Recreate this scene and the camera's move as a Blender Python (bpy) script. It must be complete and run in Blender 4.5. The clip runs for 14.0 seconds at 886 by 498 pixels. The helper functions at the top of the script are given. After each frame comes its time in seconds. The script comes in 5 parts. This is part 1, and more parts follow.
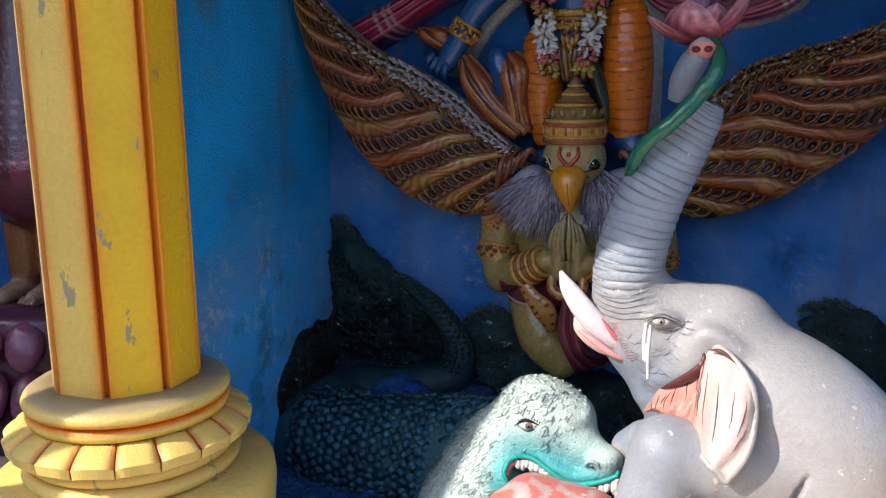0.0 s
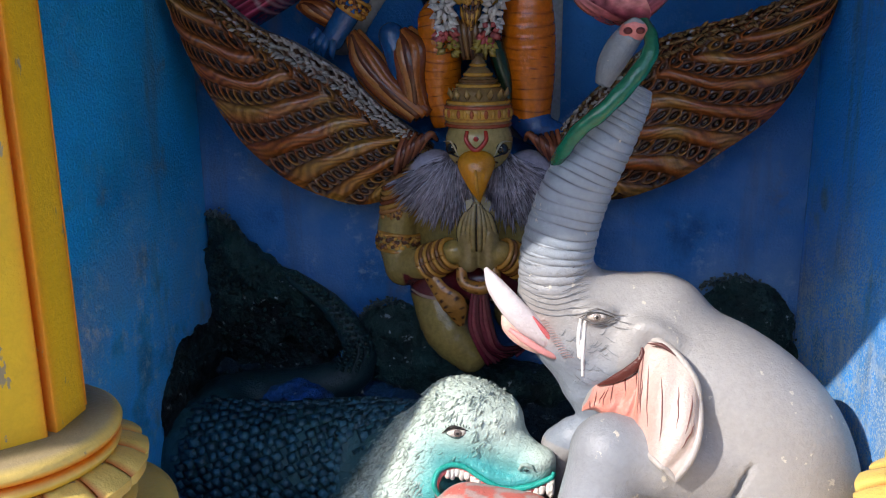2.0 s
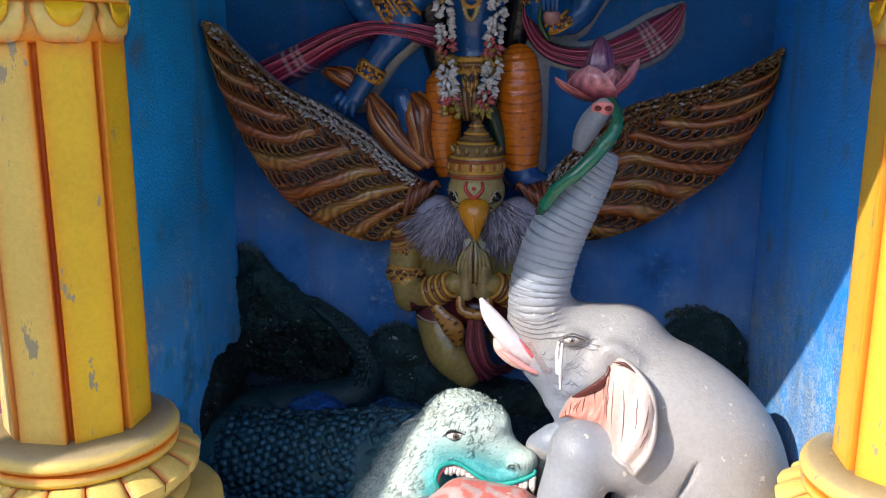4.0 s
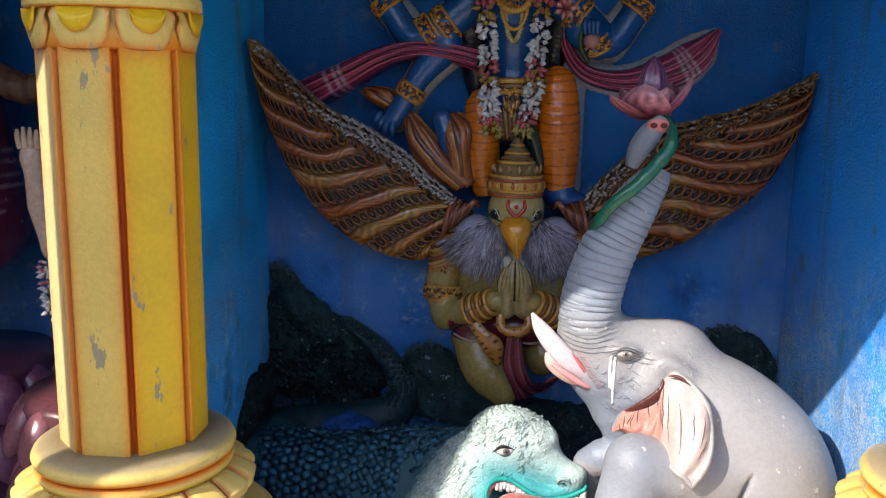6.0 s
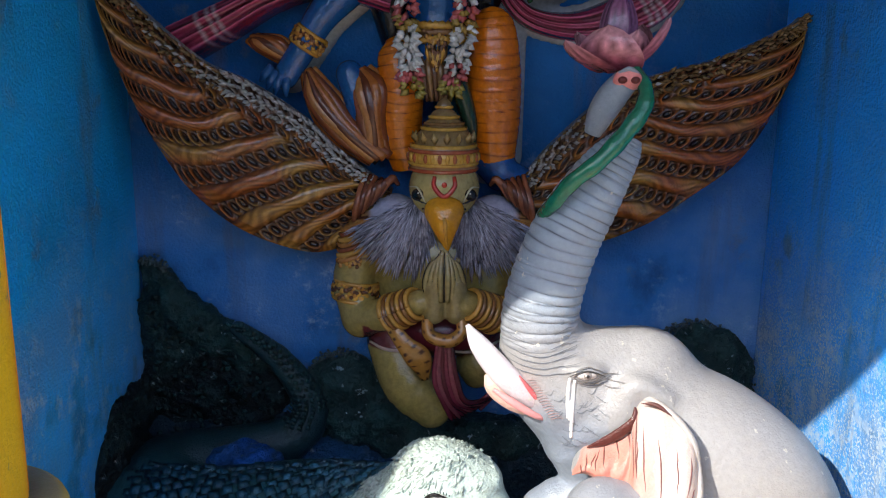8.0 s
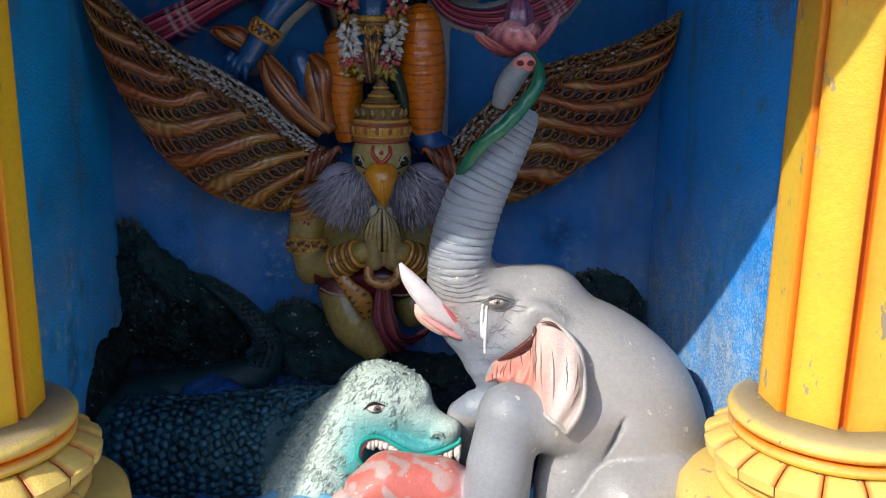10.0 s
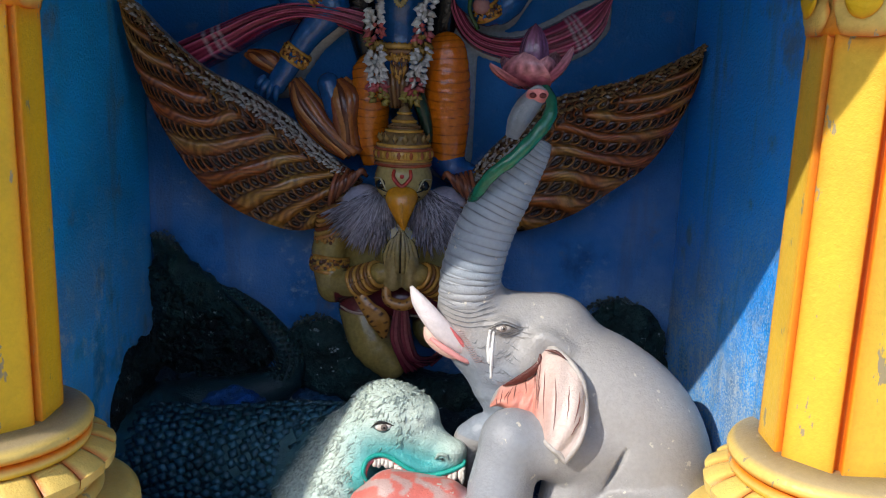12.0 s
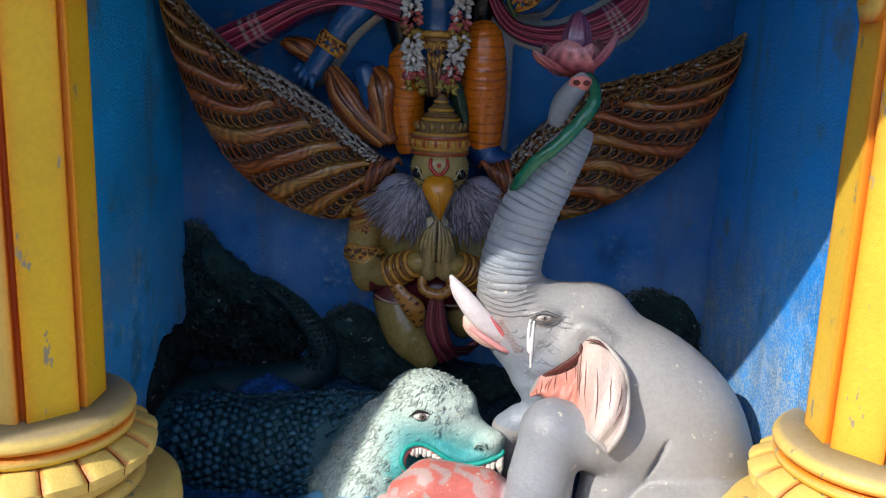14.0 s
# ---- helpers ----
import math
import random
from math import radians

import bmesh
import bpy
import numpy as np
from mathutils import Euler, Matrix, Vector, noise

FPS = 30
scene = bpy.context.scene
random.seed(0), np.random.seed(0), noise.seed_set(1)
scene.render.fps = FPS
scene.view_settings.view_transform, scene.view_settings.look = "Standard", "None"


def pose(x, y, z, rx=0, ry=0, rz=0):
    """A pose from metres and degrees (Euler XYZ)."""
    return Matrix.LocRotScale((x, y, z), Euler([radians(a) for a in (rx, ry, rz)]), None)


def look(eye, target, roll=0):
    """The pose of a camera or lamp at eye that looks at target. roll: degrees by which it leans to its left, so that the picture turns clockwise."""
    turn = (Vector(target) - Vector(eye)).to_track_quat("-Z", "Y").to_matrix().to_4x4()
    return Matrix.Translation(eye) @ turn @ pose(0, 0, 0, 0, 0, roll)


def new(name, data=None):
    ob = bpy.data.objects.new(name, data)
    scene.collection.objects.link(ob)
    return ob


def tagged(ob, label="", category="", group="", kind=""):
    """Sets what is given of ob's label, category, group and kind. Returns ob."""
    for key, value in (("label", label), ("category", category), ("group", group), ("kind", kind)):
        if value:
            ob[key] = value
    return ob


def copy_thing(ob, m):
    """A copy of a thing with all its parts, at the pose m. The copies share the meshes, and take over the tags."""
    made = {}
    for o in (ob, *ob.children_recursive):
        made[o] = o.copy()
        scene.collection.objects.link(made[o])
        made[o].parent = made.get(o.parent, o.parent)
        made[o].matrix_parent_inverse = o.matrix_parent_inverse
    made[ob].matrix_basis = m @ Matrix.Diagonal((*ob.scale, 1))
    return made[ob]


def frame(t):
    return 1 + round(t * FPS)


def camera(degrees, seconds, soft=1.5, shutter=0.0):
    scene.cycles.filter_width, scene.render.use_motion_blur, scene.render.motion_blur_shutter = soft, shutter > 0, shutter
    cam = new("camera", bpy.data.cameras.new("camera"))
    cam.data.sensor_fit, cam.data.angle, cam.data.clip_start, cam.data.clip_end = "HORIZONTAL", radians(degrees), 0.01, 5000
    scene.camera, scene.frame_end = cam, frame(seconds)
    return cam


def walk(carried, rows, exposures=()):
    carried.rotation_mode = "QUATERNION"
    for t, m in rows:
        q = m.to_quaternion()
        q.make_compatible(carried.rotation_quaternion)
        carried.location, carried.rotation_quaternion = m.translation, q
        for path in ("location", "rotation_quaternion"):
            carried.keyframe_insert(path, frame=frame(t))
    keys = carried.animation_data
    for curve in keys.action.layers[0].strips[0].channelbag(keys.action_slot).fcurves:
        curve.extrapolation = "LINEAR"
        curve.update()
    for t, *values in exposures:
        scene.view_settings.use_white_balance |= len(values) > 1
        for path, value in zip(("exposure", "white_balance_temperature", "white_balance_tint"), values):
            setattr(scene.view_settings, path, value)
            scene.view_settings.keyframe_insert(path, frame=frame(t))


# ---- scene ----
cam = camera(53.0, 14.0, soft=1.1)
PATH = [
    (0, (0.53, -3.397, 1.944), (-0.095, -1.543, 1.53), -0.5),
    (0.5, (0.333, -3.405, 1.956), (-0.032, -1.483, 1.538), -0.2),
    (1, (0.255, -3.316, 2.049), (-0.029, -1.375, 1.659), -1.0),
    (1.5, (0.211, -3.199, 2.038), (-0.042, -1.258, 1.625), -0.9),
    (2, (0.22, -3.229, 2.004), (-0.024, -1.308, 1.502), -0.7),
    (2.2, (0.24, -3.305, 1.986), (-0.009, -1.39, 1.468), -0.2),
    (4.3, (0.257, -3.744, 2.173), (0.029, -1.799, 1.765), 0.3),
    (4.5, (0.204, -3.758, 2.165), (-0.006, -1.805, 1.789), 0.5),
    (5, (0.16, -3.771, 2.161), (-0.016, -1.813, 1.795), 0.6),
    (5.5, (0.097, -3.777, 2.133), (-0.068, -1.817, 1.768), 0.8),
    (6, (-0.038, -3.788, 2.09), (-0.195, -1.828, 1.724), 0.9),
    (6.5, (-0.14, -3.735, 2.036), (-0.277, -1.786, 1.609), 1.4),
    (7, (-0.162, -3.475, 2.028), (-0.279, -1.53, 1.579), 1.9),
    (7.5, (-0.092, -3.178, 2.072), (-0.146, -1.228, 1.628), 0.9),
    (8, (-0.04, -3.078, 2.052), (-0.034, -1.13, 1.6), 0.7),
    (8.5, (-0.034, -3.159, 2.035), (0.01, -1.214, 1.57), 0.6),
    (9, (-0.049, -3.379, 2.03), (0.055, -1.437, 1.561), 0.8),
    (9.2, (-0.069, -3.479, 2.02), (0.095, -1.542, 1.552), 1.0),
    (11.5, (0.168, -3.695, 2.109), (0.155, -1.746, 1.661), 1.3),
    (12, (0.152, -3.69, 2.097), (0.141, -1.739, 1.66), 2.1),
    (12.5, (0.157, -3.677, 2.096), (0.144, -1.726, 1.658), 2.1),
    (13, (0.153, -3.663, 2.084), (0.137, -1.71, 1.654), 2.0),
    (13.5, (0.137, -3.664, 2.07), (0.12, -1.711, 1.638), 2.1),
    (14, (0.061, -3.68, 2.074), (0.023, -1.732, 1.622), 2.2),
]
STOPS = [(0, 1.68), (0.5, 1.48), (1, 1.85), (1.5, 1.87), (2, 1.54), (3, 1.6), (4.5, 1.74), (5, 1.74), (6, 1.68), (6.5, 1.57), (7, 1.68), (7.5, 1.93), (8, 1.85), (8.5, 1.59), (9, 1.42), (11.5, 1.33), (12.5, 1.29), (14, 1.35)]
EXPOSURES = [(t, stops, 6600, 15 if t < 8 else 11.5) for t, stops in STOPS]
walk(cam, [(t, look(eye, target, roll)) for t, eye, target, roll in PATH], EXPOSURES)


# ---- world, sun, exposure ----
SUN = Vector((1.2, 1.0, -1.2)).normalized()          # the way the light travels
world = bpy.data.worlds.new("sky")
scene.world = world
world.use_nodes = True
wn = world.node_tree.nodes
sky = wn.new("ShaderNodeTexSky")
sky.sky_type, sky.sun_disc = "NISHITA", False
sky.sun_elevation, sky.sun_rotation = math.asin(-SUN.z), math.atan2(-SUN.x, -SUN.y)
wn["Background"].inputs[1].default_value = 0.15
world.node_tree.links.new(sky.outputs[0], wn["Background"].inputs[0])
sun = new("sun", bpy.data.lights.new("sun", "SUN"))
sun.data.energy, sun.data.angle, sun.data.color = 2.0, radians(0.5), (1.0, 0.95, 0.86)
sun.matrix_world = look((-6, -8, 9), Vector((-6, -8, 9)) + SUN)


# ---- materials ----
class Nodes:
    def __init__(self, name):
        self.mat = bpy.data.materials.new(name)
        self.mat.use_nodes = True
        self.t = self.mat.node_tree
        self.bsdf = self.t.nodes["Principled BSDF"]

    def add(self, kind, **given):
        n = self.t.nodes.new(kind)
        for key, value in given.items():
            n.inputs[key.replace("_", " ")].default_value = value
        return n

    def link(self, a, b):
        self.t.links.new(a, b)

    def coords(self):
        return self.add("ShaderNodeTexCoord").outputs["Object"]

    def noise(self, scale, detail=4.0, rough=0.55, vec=None):
        n = self.add("ShaderNodeTexNoise", Scale=scale, Detail=detail, Roughness=rough)
        self.link(vec or self.coords(), n.inputs["Vector"])
        return n.outputs["Fac"]

    def ramp(self, fac, stops):
        n = self.add("ShaderNodeValToRGB")
        e = n.color_ramp.elements
        while len(e) < len(stops):
            e.new(0.5)
        for el, (p, c) in zip(e, stops):
            el.position, el.color = p, (*c, 1) if len(c) == 3 else c
        self.link(fac, n.inputs[0])
        return n.outputs[0]

    def mix(self, fac, a, b, how="MIX"):
        n = self.t.nodes.new("ShaderNodeMix")
        n.data_type, n.blend_type = "RGBA", how
        for value, sock in ((fac, n.inputs[0]), (a, n.inputs[6]), (b, n.inputs[7])):
            if isinstance(value, (int, float)):
                sock.default_value = value
            elif isinstance(value, tuple):
                sock.default_value = (*value, 1)
            else:
                self.link(value, sock)
        return n.outputs[2]

    def math(self, op, a, b=0.0):
        n = self.t.nodes.new("ShaderNodeMath")
        n.operation = op
        for value, sock in ((a, n.inputs[0]), (b, n.inputs[1])):
            if isinstance(value, (int, float)):
                sock.default_value = value
            else:
                self.link(value, sock)
        return n.outputs[0]

    def finish(self, color, rough=0.5, bumps=(), spec=0.5):
        self.link(color, self.bsdf.inputs["Base Color"])
        if isinstance(rough, float):
            self.bsdf.inputs["Roughness"].default_value = rough
        else:
            self.link(rough, self.bsdf.inputs["Roughness"])
        self.bsdf.inputs["Specular IOR Level"].default_value = spec
        last = None
        for height, distance in bumps:
            b = self.add("ShaderNodeBump", Strength=1.0, Distance=distance)
            self.link(height, b.inputs["Height"])
            if last:
                self.link(last, b.inputs["Normal"])
            last = b.outputs[0]
        if last:
            self.link(last, self.bsdf.inputs["Normal"])
        return self.mat


def paint_material(name, rough=0.45, grain=0.0015, chips=0.0, chip=(0.45, 0.44, 0.42), dirt=0.25, chip_scale=9.0, spec=0.5, swell=0.003, pores=0.0, chip_stretch=1.0, mottle=0.35):
    """Enamel paint on plaster; its colour is the mesh's own paint layer, worn and stained."""
    n = Nodes(name)
    a = n.add("ShaderNodeAttribute")
    a.attribute_name = "paint"
    big = n.noise(3.2, 5.0)
    fine = n.noise(60.0, 3.0)
    c = n.mix(n.math("MULTIPLY", n.ramp(big, [(0.42, (0, 0, 0)), (0.75, (1, 1, 1))]), dirt), a.outputs["Color"], (0.045, 0.035, 0.028), "MIX")
    c = n.mix(mottle, c, n.ramp(fine, [(0.34, (0.45, 0.45, 0.45)), (0.62, (1.0, 1.0, 1.0))]), "MULTIPLY")
    if chips:
        v = n.add("ShaderNodeMapping", Scale=(1.0, 1.0, chip_stretch))
        n.link(n.coords(), v.inputs["Vector"])
        spots = n.ramp(n.noise(chip_scale, 6.0, 0.62, v.outputs[0]), [(chips, (0, 0, 0)), (chips + 0.015, (1, 1, 1))])
        c = n.mix(spots, c, chip)
    r = n.math("ADD", n.math("MULTIPLY", big, 0.25), rough - 0.12)
    relief = [(n.noise(9.0, 3.0), swell), (n.noise(130.0, 3.0), grain)]
    if pores:
        relief.append((n.noise(42.0, 4.0, 0.6), pores))
    return n.finish(c, r, relief, spec)


def wall_material(name, upper, lower, split=1.55, scuff=0.5, speck=0.62, dim=0.62):
    """Blue wall paint with brushed streaks; a paler, greyer mural below the split height."""
    n = Nodes(name)
    g = n.add("ShaderNodeNewGeometry").outputs["Position"]
    xyz = n.add("ShaderNodeSeparateXYZ")
    n.link(g, xyz.inputs[0])
    wobble = n.math("MULTIPLY", n.math("SUBTRACT", n.noise(2.3, 3.0, vec=g), 0.5), 0.7)
    h = n.math("ADD", xyz.outputs["Z"], wobble)
    m = n.ramp(n.math("MULTIPLY", n.math("SUBTRACT", h, split - 0.25), 2.0), [(0.0, (0, 0, 0)), (1.0, (1, 1, 1))])
    cloud = n.ramp(n.noise(2.6, 5.0, 0.55, g), [(0.34, tuple(0.55 * q for q in lower)), (0.42, lower), (0.52, tuple(0.6 * a + 0.4 * b for a, b in zip(lower, (0.13, 0.26, 0.50)))), (0.72, (0.16, 0.29, 0.50))])
    up = n.mix(n.ramp(n.noise(1.7, 5.0, 0.6, g), [(0.35, (0, 0, 0)), (0.7, (1, 1, 1))]), upper, tuple(dim * u for u in upper))
    c = n.mix(m, cloud, up)
    stain = n.ramp(n.noise(4.1, 7.0, 0.62, g), [(0.59, (0, 0, 0)), (0.68, (1, 1, 1))])
    c = n.mix(n.math("MULTIPLY", stain, 0.6), c, (0.13, 0.15, 0.17))
    flecks = n.ramp(n.noise(120.0, 3.0, 0.6, g), [(speck, (0, 0, 0)), (speck + 0.06, (1, 1, 1))])
    worn = n.math("MULTIPLY", n.ramp(n.noise(3.4, 6.0, 0.66, g), [(scuff, (0, 0, 0)), (scuff + 0.16, (1, 1, 1))]), n.math("SUBTRACT", 1.0, n.math("MULTIPLY", m, 0.88)))
    flecks = n.math("MULTIPLY", n.math("MAXIMUM", flecks, n.ramp(n.noise(22.0, 6.0, 0.7, g), [(0.50, (0, 0, 0)), (0.62, (0.75, 0.75, 0.75))])), worn)
    c = n.mix(n.math("MULTIPLY", flecks, 0.80), c, (0.52, 0.60, 0.66))
    streak = n.add("ShaderNodeMapping", Scale=(7.0, 7.0, 0.9))
    n.link(g, streak.inputs["Vector"])
    smear = n.ramp(n.noise(1.0, 5.0, 0.6, streak.outputs[0]), [(0.56, (0, 0, 0)), (0.70, (1, 1, 1))])
    c = n.mix(n.math("MULTIPLY", smear, 0.42), c, (0.11, 0.09, 0.06))
    return n.finish(c, 0.42, [(n.noise(7.0, 4.0, 0.5, g), 0.012), (n.noise(90.0, 3.0, 0.6, g), 0.0065)], 0.22)


def plain_material(name, a, b, scale=4.0, rough=0.6, grain=0.002):
    n = Nodes(name)
    c = n.ramp(n.noise(scale, 7.0, 0.6), [(0.3, a), (0.7, b)])
    return n.finish(c, rough, [(n.noise(scale * 9, 4.0), grain * 2), (n.noise(110.0, 3.0), grain)])


# back wall blue is darkened, side walls lifted, for light fading with depth
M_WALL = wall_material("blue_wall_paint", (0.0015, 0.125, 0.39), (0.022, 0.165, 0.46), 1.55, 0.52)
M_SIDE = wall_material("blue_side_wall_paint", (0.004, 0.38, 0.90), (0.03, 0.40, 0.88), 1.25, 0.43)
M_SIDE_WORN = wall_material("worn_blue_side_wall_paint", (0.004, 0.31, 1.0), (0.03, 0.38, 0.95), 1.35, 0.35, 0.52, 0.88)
M_STATUE = paint_material("statue_paint", 0.16, 0.0010, 0.0, dirt=0.22, spec=0.60, pores=0.0022, mottle=0.40)
M_ELEPHANT = paint_material("elephant_paint", 0.40, 0.0022, 0.655, (0.52, 0.49, 0.43), 0.20, 21.0, spec=0.45, swell=0.0030, pores=0.0018, mottle=0.16)
M_CROC = paint_material("reptile_paint", 0.34, 0.004, 0.0, dirt=0.10, pores=0.004, spec=0.36, mottle=0.25)
M_WAVE = paint_material("sea_relief_paint", 0.30, 0.006, 0.645, (0.30, 0.36, 0.38), 0.20, 30.0, pores=0.020, spec=0.22)
M_COLUMN = paint_material("column_paint", 0.36, 0.0016, 0.640, (0.34, 0.28, 0.17), 0.18, 18.0, spec=0.34, chip_stretch=0.35, mottle=0.14, pores=0.0022)
M_BLOCKER = plain_material("dark_blocker_cement", (0.05, 0.05, 0.042), (0.11, 0.105, 0.09), 2.0, 0.9, 0.004)
M_GROUND = plain_material("sandy_cement", (0.42, 0.33, 0.23), (0.56, 0.45, 0.33), 3.0, 0.85, 0.003)
M_ROOF = plain_material("roof_cement", (0.30, 0.28, 0.25), (0.42, 0.40, 0.36), 3.0, 0.85, 0.003)


# ---- modelling helpers ----
def link_mesh(name, bm, material, parent=None, smooth=True):
    me = bpy.data.meshes.new(name)
    bm.to_mesh(me)
    bm.free()
    if smooth:
        me.shade_smooth()
    me.materials.append(material)
    ob = new(name, me)
    ob.parent = parent
    return ob


def box_object(name, lo, hi, material, bevel=0.01, parent=None):
    bm = bmesh.new()
    bmesh.ops.create_cube(bm, size=1.0)
    for v in bm.verts:
        v.co = Vector([lo[i] + (v.co[i] + 0.5) * (hi[i] - lo[i]) for i in range(3)])
    bmesh.ops.bevel(bm, geom=bm.edges[:], offset=bevel, segments=2, affect="EDGES")
    return link_mesh(name, bm, material, parent, False)


def spline(points, n):
    """Catmull-Rom through the points, n samples."""
    p = np.array(points, float)
    p = np.vstack([2 * p[0] - p[1], p, 2 * p[-1] - p[-2]])
    s = np.linspace(0, len(p) - 3 - 1e-9, n)
    i = s.astype(int)
    t = (s - i)[:, None]
    a, b, c, d = p[i], p[i + 1], p[i + 2], p[i + 3]
    return 0.5 * (2 * b + (c - a) * t + (2 * a - 5 * b + 4 * c - d) * t ** 2 + (3 * b - a - 3 * c + d) * t ** 3)


def smooth_step(a, b, x):
    t = np.clip((x - a) / (b - a), 0, 1)
    return t * t * (3 - 2 * t)


class Sculpt:
    """Moulded plaster: round forms that melt into one skin, and pieces set on it; one mesh, painted by vertex."""

    def __init__(self):
        self.v, self.f, self.c, self.count, self.forms = [], [], [], 0, []

    def push(self, verts, faces, colors):
        verts = np.asarray(verts, float)
        colors = np.broadcast_to(np.asarray(colors, float), verts.shape)
        self.v.append(verts)
        self.c.append(colors)
        self.f += [tuple(int(i) + self.count for i in q) for q in faces]
        self.count += len(verts)

    # forms that melt together
    def ball(self, center, radii, color, k=0.03, turn=(0, 0, 0), cut=False):
        r = np.array(radii if isinstance(radii, (tuple, list)) else (radii,) * 3, float)
        m = np.array(Euler([radians(a) for a in turn]).to_matrix())
        c = np.array(center, float)

        def dist(p):
            q = (p - c) @ m
            k0 = np.linalg.norm(q / r, axis=1)
            k1 = np.linalg.norm(q / (r * r), axis=1) + 1e-9
            return k0 * (k0 - 1) / k1
        self.forms.append((dist, c - r.max(), c + r.max(), color, k, cut))

    def tube(self, points, radii, color, k=0.03, flat=1.0, n=0):
        rows = np.hstack([np.array(points, float), np.array(radii, float)[:, None]])
        if n:
            rows = spline(rows, n)
        sq = np.array([1, 1 / flat, 1])

        def dist(p):
            best = np.full(len(p), 9.0)
            for a, b in zip(rows[:-1], rows[1:]):
                pa, ba = (p - a[:3]) * sq, (b[:3] - a[:3]) * sq
                t = np.clip(pa @ ba / (ba @ ba + 1e-12), 0, 1)
                best = np.minimum(best, np.linalg.norm(pa - t[:, None] * ba, axis=1) - (a[3] + (b[3] - a[3]) * t))
            return best
        r = rows[:, 3].max()
        self.forms.append((dist, rows[:, :3].min(0) - r, rows[:, :3].max(0) + r, color, k, False))

    def skin(self, h=0.01, paints=(), sharp=0.006, rough=0.0):
        lo = np.min([f[1] for f in self.forms], 0) - 0.03
        hi = np.max([f[2] for f in self.forms], 0) + 0.03
        shape = np.ceil((hi - lo) / h).astype(int) + 1
        d = np.full(shape, 1.0)
        for dist, a, b, _, k, cut in self.forms:
            i0 = np.maximum(((a - lo - k - 2 * h) / h).astype(int), 0)
            i1 = np.minimum(((b - lo + k + 2 * h) / h).astype(int) + 2, shape)
            box = tuple(slice(i, j) for i, j in zip(i0, i1))
            g = np.stack(np.meshgrid(*[lo[n] + h * np.arange(i0[n], i1[n]) for n in range(3)], indexing="ij"), -1)
            e = dist(g.reshape(-1, 3)).reshape(g.shape[:3])
            old = d[box]
            if cut:
                d[box] = np.maximum(old, -e)
            else:
                w = np.clip(0.5 + 0.5 * (e - old) / k, 0, 1)
                d[box] = e + (old - e) * w - k * w * (1 - w)
        s = d < 0
        cells = np.array(shape) - 1
        pos, hits = np.zeros((*cells, 3)), np.zeros(cells)
        corner = lambda arr, o: arr[o[0]:o[0] + cells[0], o[1]:o[1] + cells[1], o[2]:o[2] + cells[2]]
        for axis in range(3):
            for u in (0, 1):
                for w in (0, 1):
                    o = [0, 0, 0]
                    o[(axis + 1) % 3], o[(axis + 2) % 3] = u, w
                    q = list(o)
                    q[axis] = 1
                    d0, d1 = corner(d, o), corner(d, q)
                    m = (d0 < 0) != (d1 < 0)
                    t = d0[m] / (d0[m] - d1[m])
                    p = np.tile(np.array(o, float), (len(t), 1))
                    p[:, axis] += t
                    pos[m] += p
                    hits[m] += 1
        act = hits > 0
        index = np.full(cells, -1)
        index[act] = np.arange(act.sum())
        verts = lo + h * (np.argwhere(act) + pos[act] / hits[act][:, None])
        faces = []
        for axis in range(3):
            b, c = (axis + 1) % 3, (axis + 2) % 3
            sl = [slice(0, cells[n]) for n in range(3)]
            sl[b], sl[c] = slice(1, cells[b]), slice(1, cells[c])
            s0 = s[tuple(sl)]
            sl[axis] = slice(1, cells[axis] + 1)
            s1 = s[tuple(sl)]
            for flip in (False, True):
                e = np.argwhere((s0 & ~s1) if not flip else (~s0 & s1))
                e[:, b] += 1
                e[:, c] += 1
                quad = []
                for du, dw in ((0, 0), (-1, 0), (-1, -1), (0, -1)):
                    j = e.copy()
                    j[:, b] += du
                    j[:, c] += dw
                    quad.append(index[j[:, 0], j[:, 1], j[:, 2]])
                q = np.stack(quad, 1)
                faces += (q[:, ::-1] if flip else q).tolist()
        colors, total = np.zeros_like(verts), np.zeros(len(verts))
        for dist, a, b, color, k, cut in self.forms:
            near = np.all((verts > a - 0.05) & (verts < b + 0.05), axis=1)
            if not near.any() or (cut and color is None):
                continue
            w = np.exp(-np.abs(dist(verts[near])) / sharp) if cut else np.exp(-np.clip(dist(verts[near]), -0.05, 0.2) / sharp)
            colors[near] += w[:, None] * np.array(color)
            total[near] += w
        colors /= np.maximum(total, 1e-12)[:, None]
        for mask, color in paints:
            w = np.clip(mask(verts), 0, 1)[:, None]
            colors = colors * (1 - w) + np.array(color) * w
        q = np.array(faces)
        fn = np.cross(verts[q[:, 2]] - verts[q[:, 0]], verts[q[:, 3]] - verts[q[:, 1]])
        vn = np.zeros_like(verts)
        for k in range(4):
            np.add.at(vn, q[:, k], fn)
        self.surface, self.normals = verts, vn / (np.linalg.norm(vn, axis=1)[:, None] + 1e-12)
        if rough:
            bump = np.array([noise.fractal(Vector(v) * 14, 0.8, 2.1, 5) for v in verts])
            verts = verts + self.normals * (rough * bump)[:, None]
            # colour follows the relief: shade painted into hollows, light onto bumps
            colors = colors * (1 + 0.5 * np.clip(bump, -1, 1.5))[:, None]
            self.surface = verts
        self.push(verts, faces, np.clip(colors, 0.001, 1))
        self.forms = []
        return self

